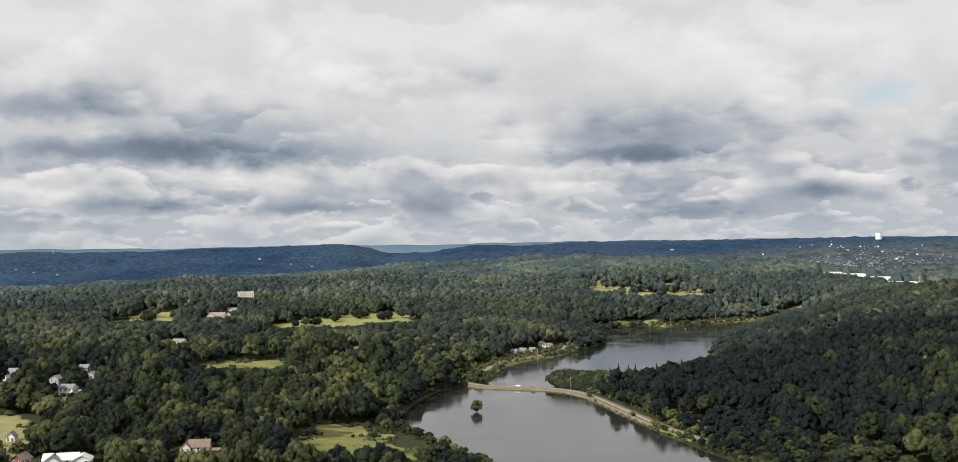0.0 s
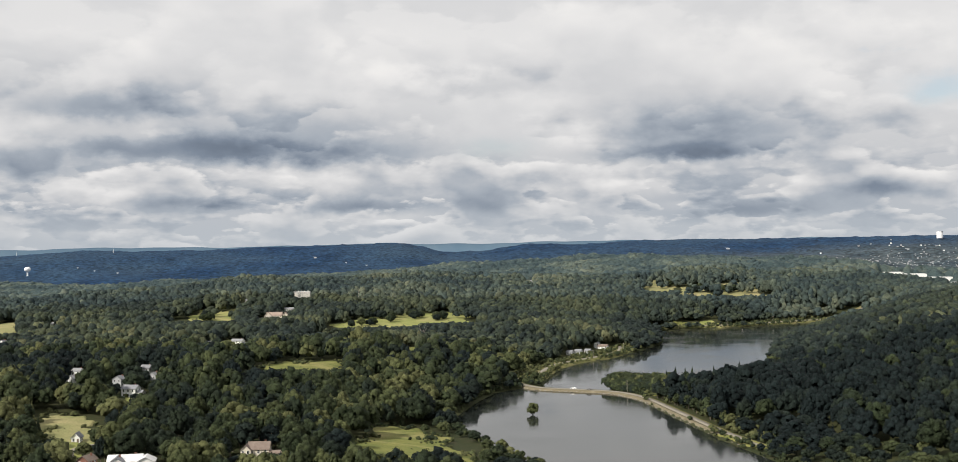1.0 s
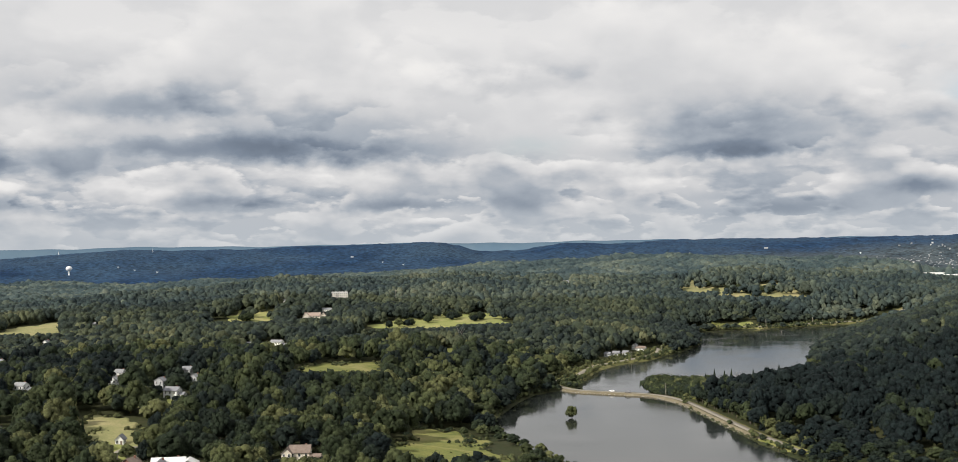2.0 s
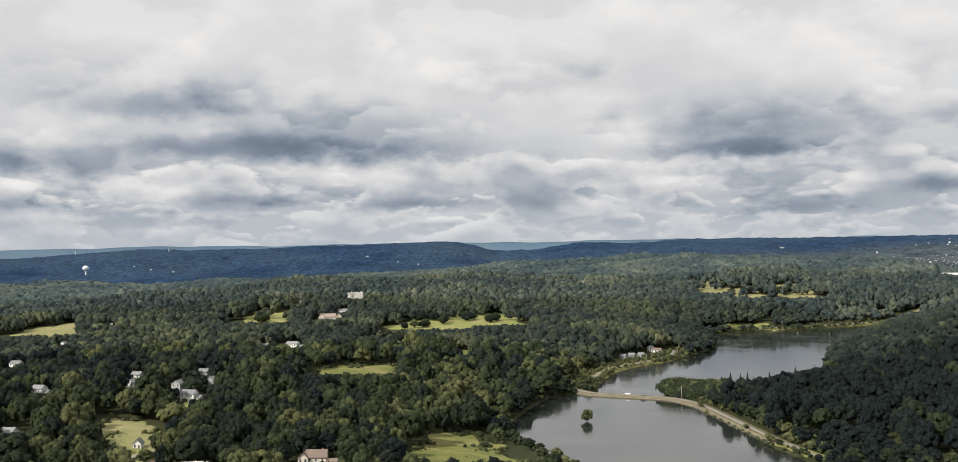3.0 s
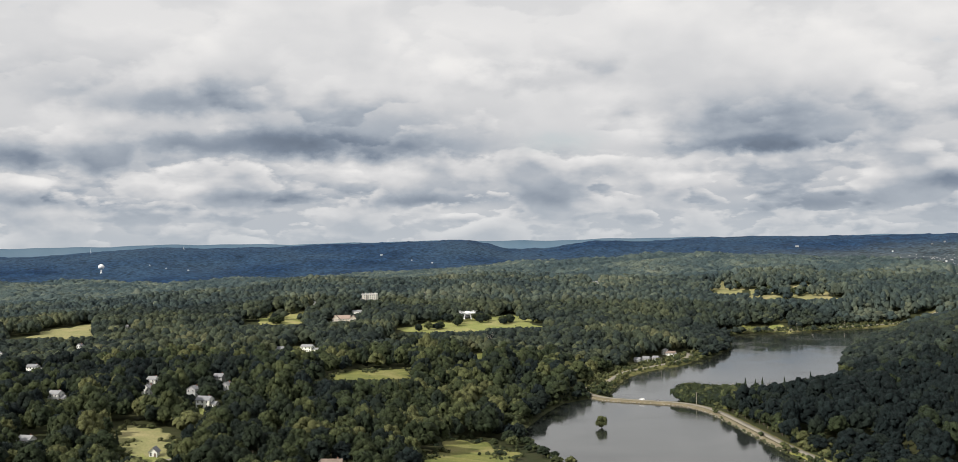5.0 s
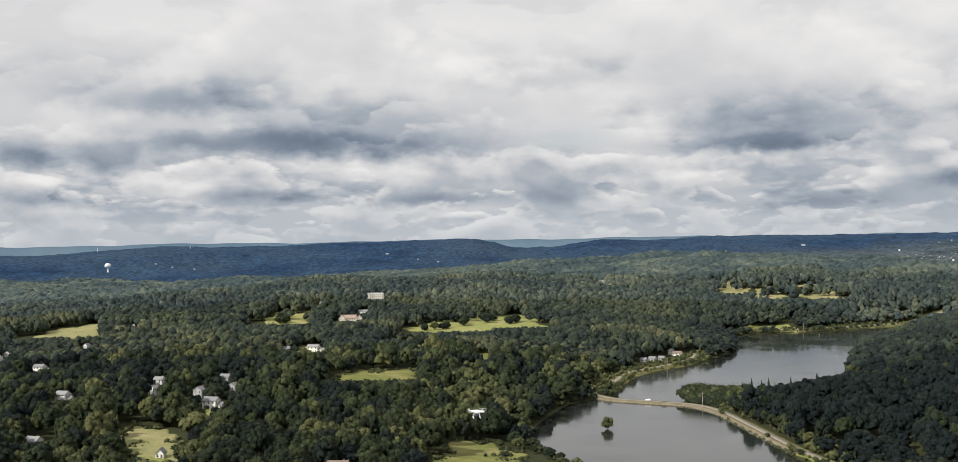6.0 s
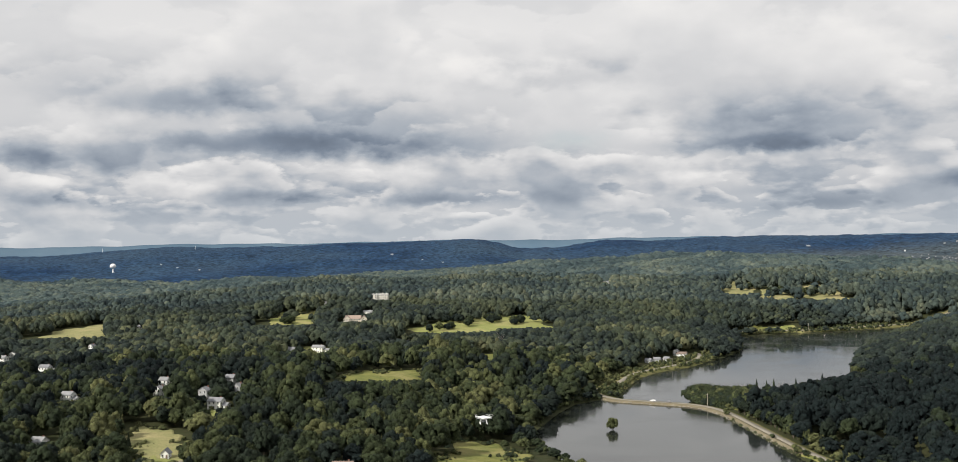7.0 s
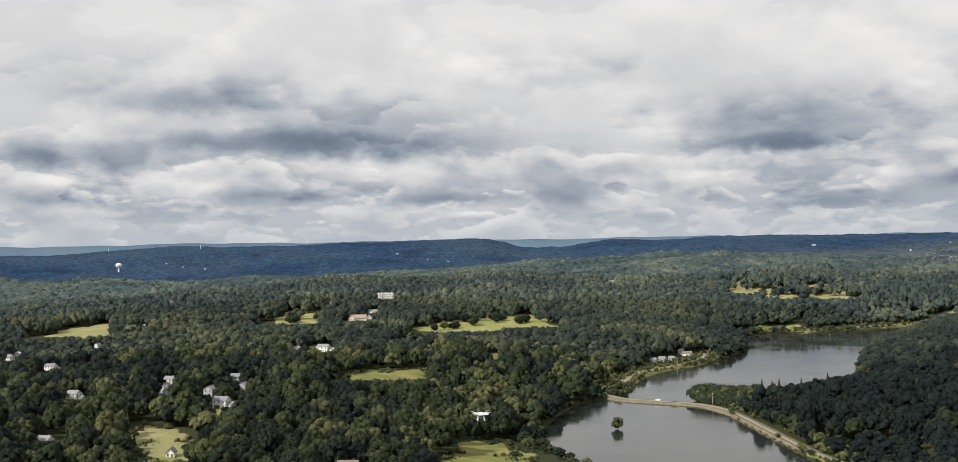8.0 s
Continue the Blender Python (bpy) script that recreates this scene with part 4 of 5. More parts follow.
def grown(x, y, seed, low, high, wide):
    g = np.random.default_rng(seed)
    size = np.where(y > 1000, g.beta(2.0, 2.4, x.shape), g.beta(2.0, 2.6, x.shape))
    h = low + (high - low) * size
    # stands of older and younger trees
    stand_age = np.sin(x / 41 + 1.3 * np.sin(y / 97)) + np.sin(y / 63 + 1.7 * np.sin(x / 83)) + 0.7 * np.sin((x + y) / 23)
    h *= 1 + np.where(y > 1000, 0.10, 0.0) * stand_age
    d = lake_distance(x, y)
    h *= np.where(d < 22, 0.55 + 0.02 * np.maximum(d, 0), 1.0)
    h *= np.where((x > -75) & (y < 720) & (d < 60), 0.55, 1.0)
    h *= np.where((x > 200) & (y > 1100) & (d < 60), 0.7, 1.0)
    h *= np.where((x > 55) & (x < 235) & (y > 860) & (y < 1110), np.where(x < 150, 0.55, 0.7), 1.0)
    h *= np.where(in_clearings(x, y, -1.0), np.where(y > 1300, 0.8, 0.42), 1.0)
    cap = ceiling_height(x, y)
    keep = cap > 3.5
    h = np.minimum(h, cap)
    w = np.minimum(g.uniform(0.85, 1.15, x.shape) * wide * (0.5 + 0.95 * size), h * 1.3)
    # hill beyond the lake tinted darker than the near shore: painted cloud shade
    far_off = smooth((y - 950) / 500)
    # the near wood on the left is tinted lighter, as painted sun
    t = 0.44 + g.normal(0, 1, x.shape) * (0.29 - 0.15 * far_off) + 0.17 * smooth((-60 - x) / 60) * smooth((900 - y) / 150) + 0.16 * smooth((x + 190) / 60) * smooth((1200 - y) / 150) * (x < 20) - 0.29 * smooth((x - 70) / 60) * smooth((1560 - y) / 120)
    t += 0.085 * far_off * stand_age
    # sun put into the tint before the houses; darker leaves at the western end
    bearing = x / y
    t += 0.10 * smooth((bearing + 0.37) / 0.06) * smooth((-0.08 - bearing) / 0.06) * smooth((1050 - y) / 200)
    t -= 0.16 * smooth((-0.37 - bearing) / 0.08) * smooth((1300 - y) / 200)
    # darker again at the foot of the hill: cloud shade as tint
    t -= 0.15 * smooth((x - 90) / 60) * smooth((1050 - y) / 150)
    # sunlit crowns on the hill put into the tint, lighter than at its foot
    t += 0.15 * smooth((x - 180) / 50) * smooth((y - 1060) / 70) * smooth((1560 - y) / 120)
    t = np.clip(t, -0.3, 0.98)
    return x[keep], y[keep], h[keep], w[keep], t[keep], g.integers(0, 1000, keep.sum())


def wood(name, label, trees, shapes, mat, sunk=0.12):
    """Many trees as one mass."""
    x, y, h, w, t, pick = trees
    z = land(x, y) - sunk * h
    V, T, C, at = [], [], [], 0
    for k, (sv, st) in enumerate(shapes):
        m = pick % len(shapes) == k
        n = int(m.sum())
        if not n:
            continue
        a = (pick[m] * 0.77)[:, None]
        ca, sa = np.cos(a), np.sin(a)
        X = (sv[None, :, 0] * ca - sv[None, :, 1] * sa) * w[m][:, None] + x[m][:, None]
        Y = (sv[None, :, 0] * sa + sv[None, :, 1] * ca) * w[m][:, None] + y[m][:, None]
        Z = sv[None, :, 2] * (h[m] * (1 + sunk))[:, None] + z[m][:, None]
        V.append(np.stack([X, Y, Z], -1).reshape(-1, 3))
        T.append((st[None] + (np.arange(n) * len(sv))[:, None, None]).reshape(-1, 3) + at)
        C.append(np.repeat(t[m], len(sv)))
        at += n * len(sv)
    ob = triangle_mesh(name, np.vstack(V), np.vstack(T), mat, np.concatenate(C), True)
    return tagged(ob, label, "forest", kind="stuff")


tx, ty = scatter(520, 1120, 10.6, 21)
near_wood = grown(tx, ty, 22, 9, 24, 14)
# the nearest rows of trees are things of their own
reach = np.hypot(near_wood[0], near_wood[1])
seen_row = (reach > 540) & (near_wood[0] / near_wood[1] > -0.56) & (near_wood[0] / near_wood[1] < 0.43)
order = np.argsort(np.where(seen_row, reach, 1e9))[:300]
single = np.zeros(len(reach), bool)
single[order] = True

CROWNS = [broadleaf(100 + k, 26 + 2 * k, 0, 700, s, 0.6) for k, s in enumerate((1.0, 1.05, 0.9, 1.1, 0.82, 1.0, 0.95, 1.08))]
crown_meshes = []
for sv, st in CROWNS:
    tmp = triangle_mesh("crown", sv, st, M_LEAF_OB, None, True)
    crown_meshes.append(tmp.data)
    bpy.data.objects.remove(tmp)


def trunk_mesh(seed):
    g = random.Random(seed)
    bm = bmesh.new()
    limbs = [((0, 0, -0.1), (0, 0, 0.55), 0.03, 0.014)]
    for i in range(5):
        a, z = i * 1.26 + g.random(), 0.2 + 0.07 * i
        limbs.append(((0, 0, z), (0.2 * math.cos(a), 0.2 * math.sin(a), z + 0.22), 0.012, 0.005))
    for p, q, r0, r1 in limbs:
        p, q = Vector(p), Vector(q)
        turn = (q - p).to_track_quat("Z", "Y")
        rings = []
        for c, r in ((p, r0), (q, r1)):
            rings.append([bm.verts.new(c + turn @ Vector((r * math.cos(k * math.pi / 3), r * math.sin(k * math.pi / 3), 0))) for k in range(6)])
        for k in range(6):
            bm.faces.new((rings[0][k], rings[0][(k + 1) % 6], rings[1][(k + 1) % 6], rings[1][k]))
        bm.faces.new(rings[1])
    me = bpy.data.meshes.new("trunk")
    bm.to_mesh(me)
    bm.free()
    me.materials.append(M_BARK)
    return me


def revolved_trunk():
    """A tapering stem one unit high."""
    bm = bmesh.new()
    rings = [[bm.verts.new((r * math.cos(k), r * math.sin(k), z)) for k in (i * math.pi / 3 for i in range(6))] for r, z in ((0.025, -0.08), (0.018, 0.4), (0.003, 0.98))]
    for a, b in zip(rings, rings[1:]):
        for k in range(6):
            bm.faces.new((a[k], a[(k + 1) % 6], b[(k + 1) % 6], b[k]))
    return bm


trunk_meshes = [trunk_mesh(k) for k in range(3)]


def tree(x, y, h, w, pick, label="broad dark green deciduous tree with a heaped crown", group="trees of the near wood", z=None):
    e = new("tree")
    e.matrix_world = pose(x, y, float(land(x, y)) if z is None else z, 0, 0, (pick * 37) % 360) @ Matrix.Diagonal((w, w, h, 1))
    tagged(e, label, "tree", group)
    for nm, me in (("trunk", trunk_meshes[pick % 3]), ("crown", crown_meshes[pick % len(crown_meshes)])):
        o = new(nm, me)
        o.parent = e
    return e


for i in order:
    # trees on the right get the leaf colour with painted cloud shade
    shaded = near_wood[0][i] > 90
    e = tree(near_wood[0][i], near_wood[1][i], near_wood[2][i], near_wood[3][i], int(near_wood[5][i]), "dark green tree with a dense heaped crown, cloud shade in its colour" if shaded else "broad green deciduous tree with a heaped crown")
    if shaded:
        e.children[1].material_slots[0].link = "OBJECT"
        e.children[1].material_slots[0].material = M_LEAF_SHADED

LEFT = tuple(a[~single & (reach < 830)] for a in near_wood)
BEHIND = tuple(a[~single & (reach >= 830)] for a in near_wood)
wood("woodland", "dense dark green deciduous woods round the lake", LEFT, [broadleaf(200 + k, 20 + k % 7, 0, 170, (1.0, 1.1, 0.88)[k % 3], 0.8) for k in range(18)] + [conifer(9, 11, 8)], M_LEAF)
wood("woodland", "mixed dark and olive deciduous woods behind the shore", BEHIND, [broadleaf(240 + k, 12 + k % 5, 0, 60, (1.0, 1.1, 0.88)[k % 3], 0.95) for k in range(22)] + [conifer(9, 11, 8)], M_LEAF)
tx, ty = scatter(1120, 1680, 9.4, 31)
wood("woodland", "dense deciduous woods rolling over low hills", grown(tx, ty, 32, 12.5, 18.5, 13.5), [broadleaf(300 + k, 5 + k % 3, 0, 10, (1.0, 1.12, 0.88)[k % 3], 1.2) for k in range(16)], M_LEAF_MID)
tx, ty = scatter(1680, 2170, 8.8, 33)
wood("woodland", "deciduous woods on the slopes beyond the lake, grey-green with painted haze", grown(tx, ty, 34, 13, 18, 12.5), [broadleaf(350 + k, 3 + k % 2, 0, 3, (1.0, 1.12, 0.88)[k % 3]) for k in range(12)], M_LEAF_SLOPE)



def canopy(name, label, near, far, step, seed, mat):
    """Far woods as one sheet of heaped crowns, each the top of its own tree."""
    x, y = scatter(near - 10, far + 10, step, seed)
    x, y, h, w, t, pick = grown(x, y, seed + 1, 11, 22, step * 1.35)
    cell = {}
    for i, key in enumerate(zip((x // 14).astype(int), (y // 14).astype(int))):
        cell.setdefault(key, []).append(i)
    width = max(len(v) for v in cell.values())
    keys = np.array(list(cell))
    lo = keys.min(0) - 2
    table = np.full((*(keys.max(0) - lo + 3), width), len(x))
    for key, v in cell.items():
        table[key[0] - lo[0], key[1] - lo[1], :len(v)] = v
    x, y, h, w, t = (np.append(a, b) for a, b in ((x, 1e9), (y, 1e9), (h, 0), (w, 1), (t, 0.3)))
    g = np.random.default_rng(seed + 2)
    ang, rad = np.radians(np.arange(-31.9, 26.6, 0.12)), np.arange(near, far, 5.6)
    A, R = np.meshgrid(ang, rad)
    A, R = A + g.normal(0, 0.0003, A.shape), R + g.normal(0, 1.3, R.shape)
    X, Y = R * np.sin(A), R * np.cos(A)
    top, tint = np.full(X.shape, -1.5), np.full(X.shape, 0.3)
    ci, cj = (X // 14).astype(int) - lo[0], (Y // 14).astype(int) - lo[1]
    for di in (-1, 0, 1):
        for dj in (-1, 0, 1):
            block_ = table[np.clip(ci + di, 0, table.shape[0] - 1), np.clip(cj + dj, 0, table.shape[1] - 1)]
            for k in range(width):
                i = block_[..., k]
                q = ((X - x[i]) ** 2 + (Y - y[i]) ** 2) / (w[i] * 0.5) ** 2
                z = np.where(q < 1, h[i] * (0.55 + 0.45 * np.sqrt(np.maximum(0, 1 - q))), -1.5)
                tint = np.where(z > top, t[i], tint)
                top = np.maximum(top, z)
    top = np.where(top > 0, top + g.normal(0, 1.0, top.shape), top)
    top[0] = top[-1] = -1.5
    Z = land(X, Y) + top
    n_r, n_a = X.shape
    idx = np.arange(n_r * n_a).reshape(n_r, n_a)
    a_, b_, c_, d_ = idx[:-1, :-1].ravel(), idx[:-1, 1:].ravel(), idx[1:, 1:].ravel(), idx[1:, :-1].ravel()
    T = np.vstack([np.stack([a_, b_, c_], 1), np.stack([a_, c_, d_], 1)])
    keep = (top.ravel()[T] > 0).any(1)
    ob = triangle_mesh(name, np.stack([X, Y, Z], -1).reshape(-1, 3), T[keep], mat, tint.ravel(), True)
    return tagged(ob, label, "forest", kind="stuff")


canopy("distant_woodland", "far wooded ridges of mixed grey-green with painted haze", 2110, 3490, 9.0, 41, M_LEAF_FAR)
# low scrub along the shores and the lanes
g = np.random.default_rng(63)
bx, by = g.uniform(-80, 440, 40000), g.uniform(560, 1680, 40000)
bd = lake_distance(bx, by)
lane = np.full(bx.shape, 1e9)
for px, py in CAUSEWAY:
    lane = np.minimum(lane, np.hypot(bx - px, by - py))
for px, py in np.vstack([SHORE_ROAD, FAR_ROAD]):
    lane = np.minimum(lane, np.hypot(bx - px, by - py))
keep = (bd > 0.3) & (bd < 30) & (lane > 3.4) & ((lane < 22) | (bd < 6))
keep &= ~((bx > 0) & (bx < 118) & (by > 712) & (by < 945) & (lane < 9)) | (g.uniform(0, 1, bx.shape) < 0.06)
bx, by, bd = bx[keep], by[keep], bd[keep]
bh = g.uniform(1.0, 3.6, bx.shape) * np.where(bd < 1.5, 0.5, 1)
wood("scrub", "low yellow-green scrub and reeds along the shore", (bx, by, bh, bh * g.uniform(0.9, 1.6, bx.shape), np.clip(g.normal(0.88, 0.16, bx.shape), 0, 1), g.integers(0, 1000, len(bx))),
     [broadleaf(500 + k, 2, 0, 16, 1.0, 1.4) for k in range(4)], M_LEAF)

# the mound where the causeway meets the wood
g = np.random.default_rng(66)
bx, by = g.uniform(62, 118, 5200), g.uniform(868, 946, 5200)
lane = np.full(bx.shape, 1e9)
for px, py in CAUSEWAY:
    lane = np.minimum(lane, np.hypot(bx - px, by - py))
keep = (lake_distance(bx, by) > 0.8) & (lane > 4.6) & (lane < 30)
bx, by, lane = bx[keep], by[keep], lane[keep]
bh = g.uniform(1.0, 2.6, bx.shape) * np.where(by > 886, 0.9 + lane / 9, 0.55)
wood("shrub_thicket", "dense yellow-green bushes on the mound beside the causeway", (bx, by, bh, bh * g.uniform(0.8, 1.4, bx.shape), np.clip(g.normal(0.70, 0.2, bx.shape), 0, 1), g.integers(0, 1000, len(bx))),
     [broadleaf(540 + k, 2, 0, 30, 1.0, 1.2) for k in range(4)], M_LEAF)

g = np.random.default_rng(64)
mx, my = g.uniform(-300, -20, 9000), g.uniform(540, 1000, 9000)
clump = np.sin(mx / 7.0 + my / 23.0) + np.sin(my / 11.0 - mx / 17.0)
edge_band = in_clearings(mx, my, 3.0) & ~in_clearings(mx, my, -6.0)
keep = (in_clearings(mx, my, 0.0) & (clump > 1.15)) | (edge_band & (clump > -0.6))
mx, my = mx[keep], my[keep]
mh = g.uniform(0.7, 2.4, mx.shape)
wood("meadow_shrubs", "small bushes and tall weeds dotted over rough meadows", (mx, my, mh, mh * g.uniform(1.0, 1.8, mx.shape), np.clip(g.normal(0.8, 0.2, mx.shape), 0, 1), g.integers(0, 1000, len(mx))),
     [broadleaf(520 + k, 2, 0, 16, 1.0, 1.4) for k in range(4)], M_LEAF)

# the wood's edge along the landward side of the causeway
g = np.random.default_rng(71)
for py in np.arange(716, 866, 5.4):
    off, h = g.uniform(8.0, 12.0), g.uniform(7, 12)
    px = float(np.interp(-py, -CAUSEWAY[:, 1], CAUSEWAY[:, 0])) + off
    tree(px, float(py), h, h * g.uniform(0.8, 1.05), int(g.integers(0, 60)), "bushy green tree at the wood's edge above the causeway", "trees of the near wood", z=max(0.5, float(land(px, py))))
g = np.random.default_rng(72)
for px, py, n in ((-150, 1505, 7), (-118, 1490, 4), (-172, 1440, 3), (-196, 1395, 4), (-205, 1480, 5), (-412, 1470, 3), (-424, 1520, 2), (216, 1960, 4), (262, 1870, 5), (300, 1850, 4), (332, 1870, 4)):
    for _ in range(n):
        qx, qy, h = px + g.normal(0, 8), py + g.normal(0, 14), g.uniform(11, 16)
        tree(qx, qy, h, h * g.uniform(1.0, 1.25), int(g.integers(0, 60)), "round dark green tree standing on open grass", "park trees", z=float(land(qx, qy)) - 0.2 * h)
islet = tree(0, 787, 11.5, 10, 8, "lone bushy tree standing in the lake", "trees on the lake", z=-2.9)
islet.children[1].material_slots[0].link = "OBJECT"
islet.children[1].material_slots[0].material = M_OLIVE
gold = tree(-338, 1085, 13, 13, 6, "golden green tree above darker woods", "russet trees")
gold.children[1].material_slots[0].link = "OBJECT"
gold.children[1].material_slots[0].material = M_GOLD
spire = None
for px, py, h in ((104, 905, 14), (112, 915, 17), (121, 925, 15), (131, 958, 14), (150, 968, 13), (176, 996, 14), (-259, 598, 12)):
    m = pose(px, py, float(land(px, py)), 0, 0, px * 31) @ Matrix.Diagonal((h * 0.75, h * 0.75, h, 1))
    if spire is None:
        spire = new("conifer")
        spire.matrix_world = m
        tagged(spire, "slender dark conifer by the water", "tree", "conifers")
        sv, st = conifer(77, 20, 16)
        c = triangle_mesh("crown", sv, st, M_LEAF, np.full(len(sv), 0.22))
        c.parent = spire
        part("trunk", revolved_trunk(), M_BARK, spire)
    else:
        copy_thing(spire, pose(px, py, float(land(px, py)), 0, 0, px * 31) @ Matrix.Diagonal((h / 15, h / 15, h / 15, 1)))
for px, py, h, w in ((-263, 676, 12, 10), (-154, 630, 13, 12)):
    e = tree(px, py, h, w, 5, "russet brown tree turning early", "russet trees")
    e.children[1].material_slots[0].link = "OBJECT"
    e.children[1].material_slots[0].material = M_RUST


# ---- landmarks and small things ----
def revolve(bm, profile, sides=20):
    """A turned body from (radius, height) pairs, closed at both ends."""
    rings = [[bm.verts.new((r * math.cos(k * 2 * math.pi / sides), r * math.sin(k * 2 * math.pi / sides), z)) for k in range(sides)] for r, z in profile]
    for a, b in zip(rings, rings[1:]):
        for k in range(sides):
            bm.faces.new((a[k], a[(k + 1) % sides], b[(k + 1) % sides], b[k]))
    bm.faces.new(rings[0][::-1])
    bm.faces.new(rings[-1])
    return bm


def rod(bm, p, q, r0, r1=None, sides=6):
    p, q = Vector(p), Vector(q)
    r1 = r0 if r1 is None else r1
    turn = (q - p).to_track_quat("Z", "Y")
    rings = [[bm.verts.new(c + turn @ Vector((r * math.cos(k * 2 * math.pi / sides), r * math.sin(k * 2 * math.pi / sides), 0))) for k in range(sides)] for c, r in ((p, r0), (q, r1))]
    for k in range(sides):
        bm.faces.new((rings[0][k], rings[0][(k + 1) % sides], rings[1][(k + 1) % sides], rings[1][k]))
    bm.faces.new(rings[0][::-1])
    bm.faces.new(rings[1])
    return bm


M_TANK = mottled("white_tank_paint", (0.74, 0.75, 0.76), (0.82, 0.82, 0.82), 0.1, 0.5, 0.4, 8)
M_STEEL = mottled("galvanised_steel", (0.42, 0.43, 0.44), (0.54, 0.55, 0.56), 0.3, 0.5, 0.4, 6, 0, 0.5)
M_POLE = mottled("grey_wood_pole", (0.30, 0.27, 0.23), (0.42, 0.39, 0.34), 0.5, 0.9, 0.1, 5)

x, y = 1426, 4115
z = float(land(x, y))
tower = stand("water_tower", x, y, 0, "white cylindrical water tower on the skyline", "water tower")
part("tank", revolve(bmesh.new(), [(8, 3), (11, 5.5), (11, 27), (10, 28.3), (3, 29.5)], 24), M_TANK, tower)
part("stem", revolve(bmesh.new(), [(6.5, -4), (6, 3.01)], 20), M_TANK, tower)
part("railing", revolve(bmesh.new(), [(10.1, 28.4), (10.4, 28.4), (10.4, 29.2), (10.1, 29.2)], 24), M_STEEL, tower)

dome = stand("water_globe", -1614, 3635, 0, "white globe-shaped water tower on a slender stem", "water tower")
ball = revolve(bmesh.new(), [(2.4, 12.5), (6.2, 13.6), (9.2, 16.5), (10.2, 20), (9.4, 23.6), (6.6, 26.6), (3, 28.2), (0.6, 28.6)], 24)
for f in ball.faces:
    f.smooth = True
part("tank", ball, M_TANK, dome)
part("stem", revolve(bmesh.new(), [(3.6, -2), (2.2, 3), (2.2, 10), (2.8, 12.6)], 16), M_TANK, dome)

for px, py, h in ((-1950, 4300, 12), (-1560, 4250, 12)):
    m = stand("radio_mast", px, py, 0, "thin pale radio mast on a far hill", "mast", "radio masts")
    part("mast", rod(bmesh.new(), (0, 0, 0), (0, 0, h), 0.9, 0.6), M_TANK, m)
    part("aerial", rod(bmesh.new(), (0, 0, h), (0, 0, h + 6), 0.4, 0.2), M_STEEL, m)

pylon = stand("power_pylon", 745, 1950, 20, "grey steel lattice power pylon above the trees", "pylon")
pylon.scale = 0.75, 0.75, 0.75
for sx, sy in ((-1, -1), (1, -1), (1, 1), (-1, 1)):
    part("leg", rod(bmesh.new(), (3 * sx, 3 * sy, 0), (0.7 * sx, 0.7 * sy, 33), 0.16, 0.1), M_STEEL, pylon)
lattice = bmesh.new()
for i in range(9):
    z0, z1 = 33 * i / 9, 33 * (i + 1) / 9
    w0, w1 = 3 - 2.3 * i / 9, 3 - 2.3 * (i + 1) / 9
    for a, b in (((-1, -1), (1, -1)), ((1, -1), (1, 1)), ((1, 1), (-1, 1)), ((-1, 1), (-1, -1))):
        rod(lattice, (a[0] * w0, a[1] * w0, z0), (b[0] * w1, b[1] * w1, z1), 0.07, None, 4)
        rod(lattice, (b[0] * w0, b[1] * w0, z0), (a[0] * w1, a[1] * w1, z1), 0.07, None, 4)
part("bracing", lattice, M_STEEL, pylon)
for hz, l in ((22, 6), (27, 5), (32, 4)):
    part("cross_arm", rod(bmesh.new(), (-l, 0, hz), (l, 0, hz), 0.2, None, 4), M_STEEL, pylon)

# utility poles along the water
pole = None
for px, py, h in ((72, 887, 9), (118, 1262, 10), (96, 1225, 9), (60, 1150, 9), (330, 1606, 10), (262, 1574, 9), (-250, 1660, 24)):
    m = pose(px, py, float(land(px, py)) + (1.0 if lake_distance(px, py) < 6 else 0.0), 0, 0, 25)
    if pole is None:
        pole = new("utility_pole")
        pole.matrix_world = m
        tagged(pole, "weathered wooden utility pole with a cross arm", "pole", "utility poles")
        part("post", rod(bmesh.new(), (0, 0, -1.5), (0, 0, 9), 0.22, 0.15), M_POLE, pole)
        part("cross_arm", boxed((-1.2, 1.2, 0.16, 0.28, 8.1, 8.3)), M_POLE, pole)
    else:
        copy_thing(pole, m @ Matrix.Diagonal((1, 1, h / 9, 1)))

# cars on the causeway
M_RUBBER = mottled("tyre_rubber", (0.015, 0.015, 0.015), (0.03, 0.03, 0.03), 2, 0.9, 0.1, 4)


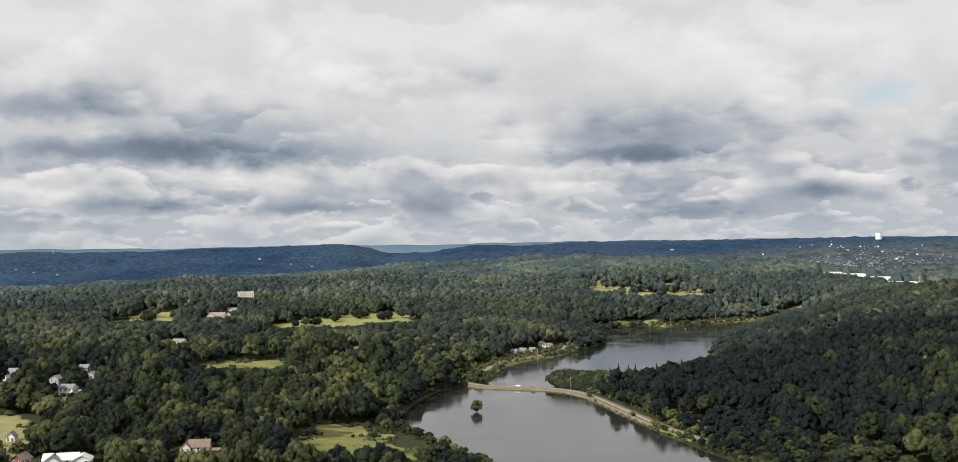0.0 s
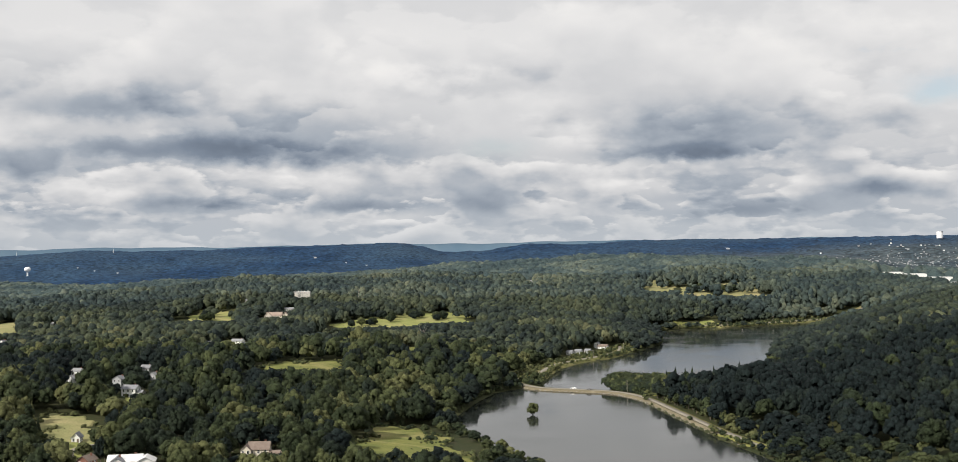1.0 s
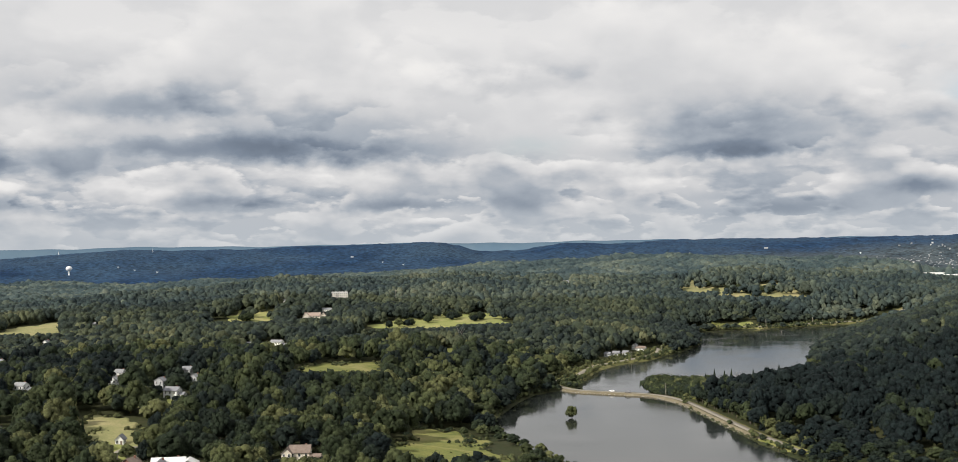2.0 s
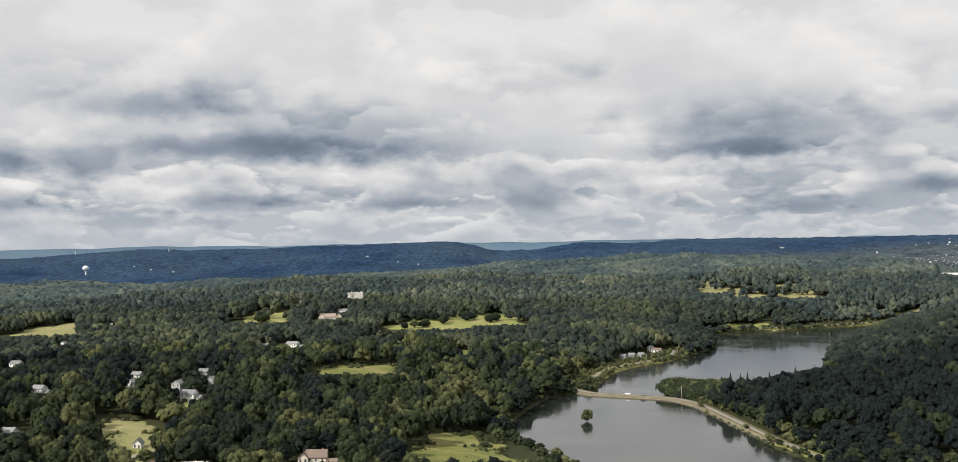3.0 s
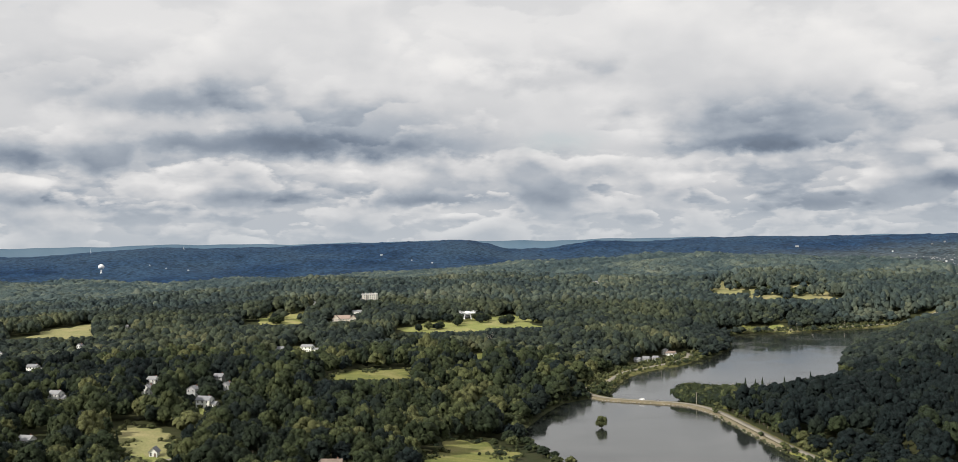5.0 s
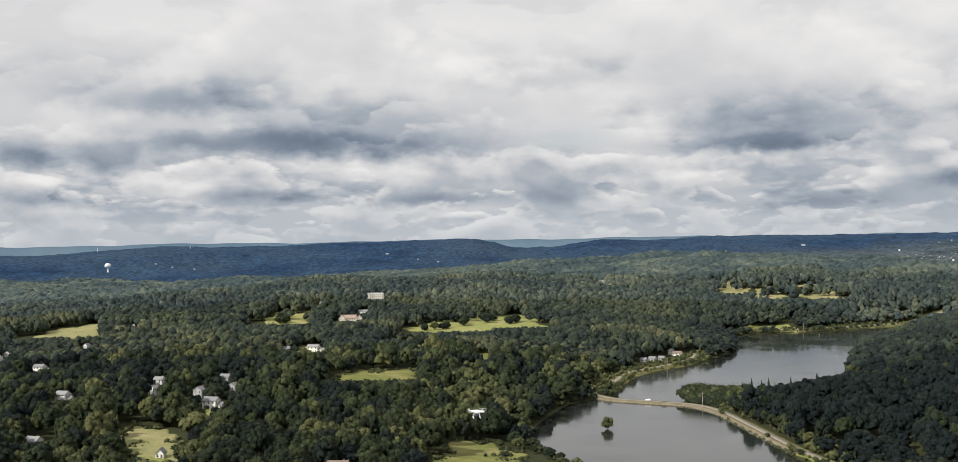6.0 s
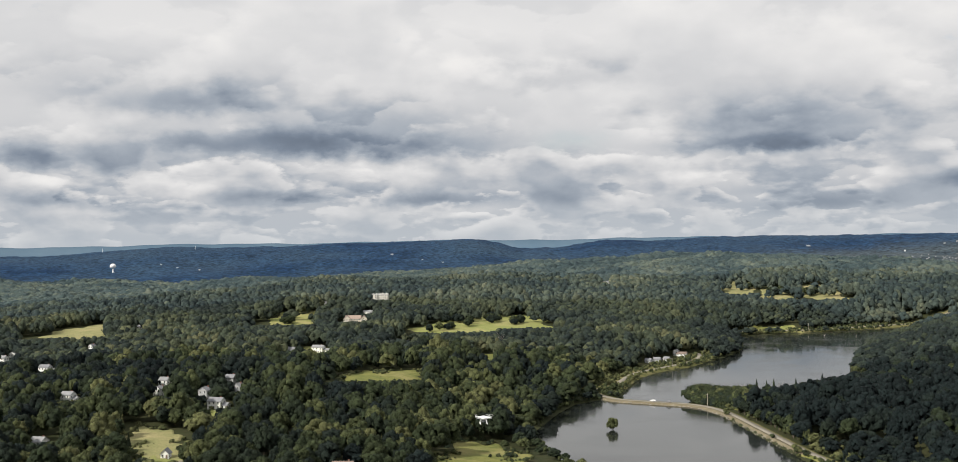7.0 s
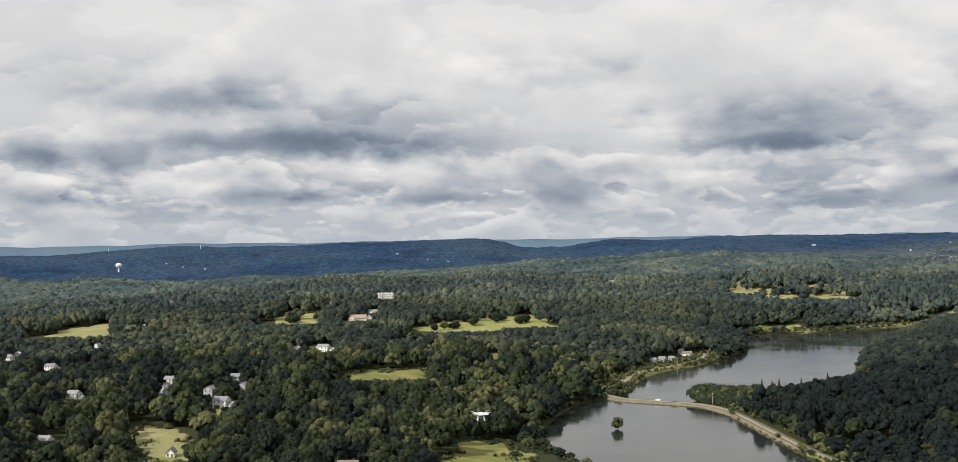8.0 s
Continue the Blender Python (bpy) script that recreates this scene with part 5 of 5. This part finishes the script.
def car(px, py, turn, paint, label, z=1.68):
    c = stand("car", px, py, turn, label, "car", "parked cars", z=z)
    b = bmesh.new()
    outline = [(-2.15, 0.35), (-2.2, 0.85), (-1.25, 0.98), (-0.65, 1.45), (0.95, 1.47), (1.75, 1.0), (2.2, 0.95), (2.2, 0.35)]
    sides = [[b.verts.new((x, s * (0.86 if z < 1.2 else 0.68), z)) for x, z in outline] for s in (-1, 1)]
    b.faces.new(sides[0])
    b.faces.new(sides[1][::-1])
    for i in range(len(outline)):
        j = (i + 1) % len(outline)
        b.faces.new((sides[0][j], sides[0][i], sides[1][i], sides[1][j]))
    bmesh.ops.recalc_face_normals(b, faces=b.faces)
    part("body", b, paint, c)
    part("windows", boxed((-0.75, 1.0, -0.8, 0.8, 1.02, 1.36)), M_GLASS, c)
    for wx_ in (-1.35, 1.35):
        for s in (-1, 1):
            w = part("wheel", revolve(bmesh.new(), [(0.2, -0.1), (0.33, -0.1), (0.33, 0.1), (0.2, 0.1)], 14), M_RUBBER, c)
            w.matrix_basis = pose(wx_, 0.78 * s, 0.33, 90)


car(-121, 560, 70, M_TANK, "white car parked on a pale gravel yard", z=float(land(-121, 560)) + 0.72)


def at_road(k):
    a, b = CAUSEWAY[k], CAUSEWAY[k + 1]
    return a[0], a[1], math.degrees(math.atan2(b[1] - a[1], b[0] - a[0]))


for k, paint, label in ((int(np.argmin(np.abs(CAUSEWAY[:, 0] - 33))), M_TANK, "small white car on the causeway road"),
                        (int(np.argmin(np.abs(CAUSEWAY[:, 0] - 43))), M_SLATE, "small dark grey car on the causeway road")):
    cx, cy, turn = at_road(k)
    car(cx, cy, turn, paint, label)

# rough stones along the water's edge of the causeway
g = np.random.default_rng(77)
V, T, at = [], [], 0
bv, bf = ICO[0]
tang = np.gradient(CAUSEWAY, axis=0)
tang /= np.linalg.norm(tang, axis=1)[:, None]
for i in range(1700):
    k = int(g.integers(0, len(CAUSEWAY)))
    aside = g.choice((g.uniform(4.6, 6.8), -g.uniform(5.0, 7.5)))
    c = CAUSEWAY[k] + aside * np.array((tang[k, 1], -tang[k, 0])) + g.normal(0, 1.0, 2)
    r = g.uniform(0.2, 0.5)
    p = bv * r * (1 + g.normal(0, 0.15, (12, 1))) * (1, 1, 0.7)
    V.append(p + (c[0], c[1], 0.25 + max(0, 6.0 - abs(aside)) * 0.45))
    T.append(bf + at)
    at += 12
tagged(triangle_mesh("rubble_stones", np.vstack(V), np.vstack(T), M_STONE), "pale rubble stones edging the causeway", "stones", kind="stuff")


def snag(px, py, h, seed, label="bare grey dead tree standing in the woods"):
    """A leafless tree: trunk and forked limbs."""
    g = random.Random(seed)
    e = stand("dead_tree", px, py, g.uniform(0, 360), label, "dead tree", "dead trees")
    part("trunk", rod(bmesh.new(), (0, 0, -1), (0.3, 0, h * 0.7), 0.35, 0.16), M_DEAD, e)
    for i in range(9):
        a, zz = g.uniform(0, 6.28), h * g.uniform(0.35, 0.7)
        l = h * g.uniform(0.15, 0.34)
        b = bmesh.new()
        mid = (0.3 + l * 0.5 * math.cos(a), l * 0.5 * math.sin(a), zz + l * 0.55)
        rod(b, (0.2, 0, zz), mid, 0.14, 0.09)
        rod(b, mid, (mid[0] + l * 0.35 * math.cos(a + 0.5), mid[1] + l * 0.35 * math.sin(a + 0.5), zz + l * 1.1), 0.09, 0.04)
        rod(b, mid, (mid[0] + l * 0.3 * math.cos(a - 0.7), mid[1] + l * 0.3 * math.sin(a - 0.7), zz + l * 0.95), 0.08, 0.03)
        part("limb", b, M_DEAD, e)


for px, py, h in ((-112, 1190, 22), (-262, 690, 13), (-266, 684, 12), (82, 925, 11), (90, 930, 14), (104, 938, 12), (134, 945, 12), (270, 1503, 6), (222, 640, 10), (-196, 640, 10)):
    snag(px, py, h, int(px * 7 + py))


# a small camera drone hovering over the shore wood
def drone():
    e = new("camera_drone")
    e.matrix_world = pose(-3.07, 19.15, 127.85, 0, 0, 14) @ Matrix.Diagonal((0.87, 0.87, 0.87, 1))
    tagged(e, "white quadcopter drone with landing legs hovering in the air", "drone")
    body = bmesh.new()
    revolve(body, [(0.03, -0.03), (0.075, -0.02), (0.085, 0.0), (0.07, 0.025), (0.035, 0.04)], 16)
    part("body", body, M_TANK, e)
    for k in range(4):
        a = radians(45 + 90 * k)
        cx, cy = 0.19 * math.cos(a), 0.15 * math.sin(a)
        part("arm", rod(bmesh.new(), (0.05 * math.cos(a), 0.05 * math.sin(a), 0.005), (cx, cy, 0.016), 0.02, 0.013, 8), M_TANK, e)
        part("motor", rod(bmesh.new(), (cx, cy, 0.0), (cx, cy, 0.045), 0.014, 0.012, 10), M_STEEL, e)
        blade = boxed((-0.075, 0.075, -0.007, 0.007, -0.001, 0.001))
        p = part("propeller", blade, M_PALEROOF, e, "thin pale propeller blade")
        p.matrix_basis = pose(cx, cy, 0.048, 0, 4, 40 * k + 15)
    # each leg frame runs fore and aft, so its skid is seen end on
    for s in (-1, 1):
        leg = bmesh.new()
        rod(leg, (s * 0.05, 0.05, -0.02), (s * 0.066, 0.065, -0.105), 0.008)
        rod(leg, (s * 0.05, -0.05, -0.02), (s * 0.066, -0.065, -0.105), 0.008)
        rod(leg, (s * 0.066, -0.09, -0.108), (s * 0.066, 0.09, -0.108), 0.008)
        part("landing_leg", leg, M_TANK, e)
    part("camera_pod", revolve(bmesh.new(), [(0.012, -0.085), (0.026, -0.078), (0.028, -0.05), (0.018, -0.025)], 12), M_SLATE, e, "dark grey gimbal camera")


drone()
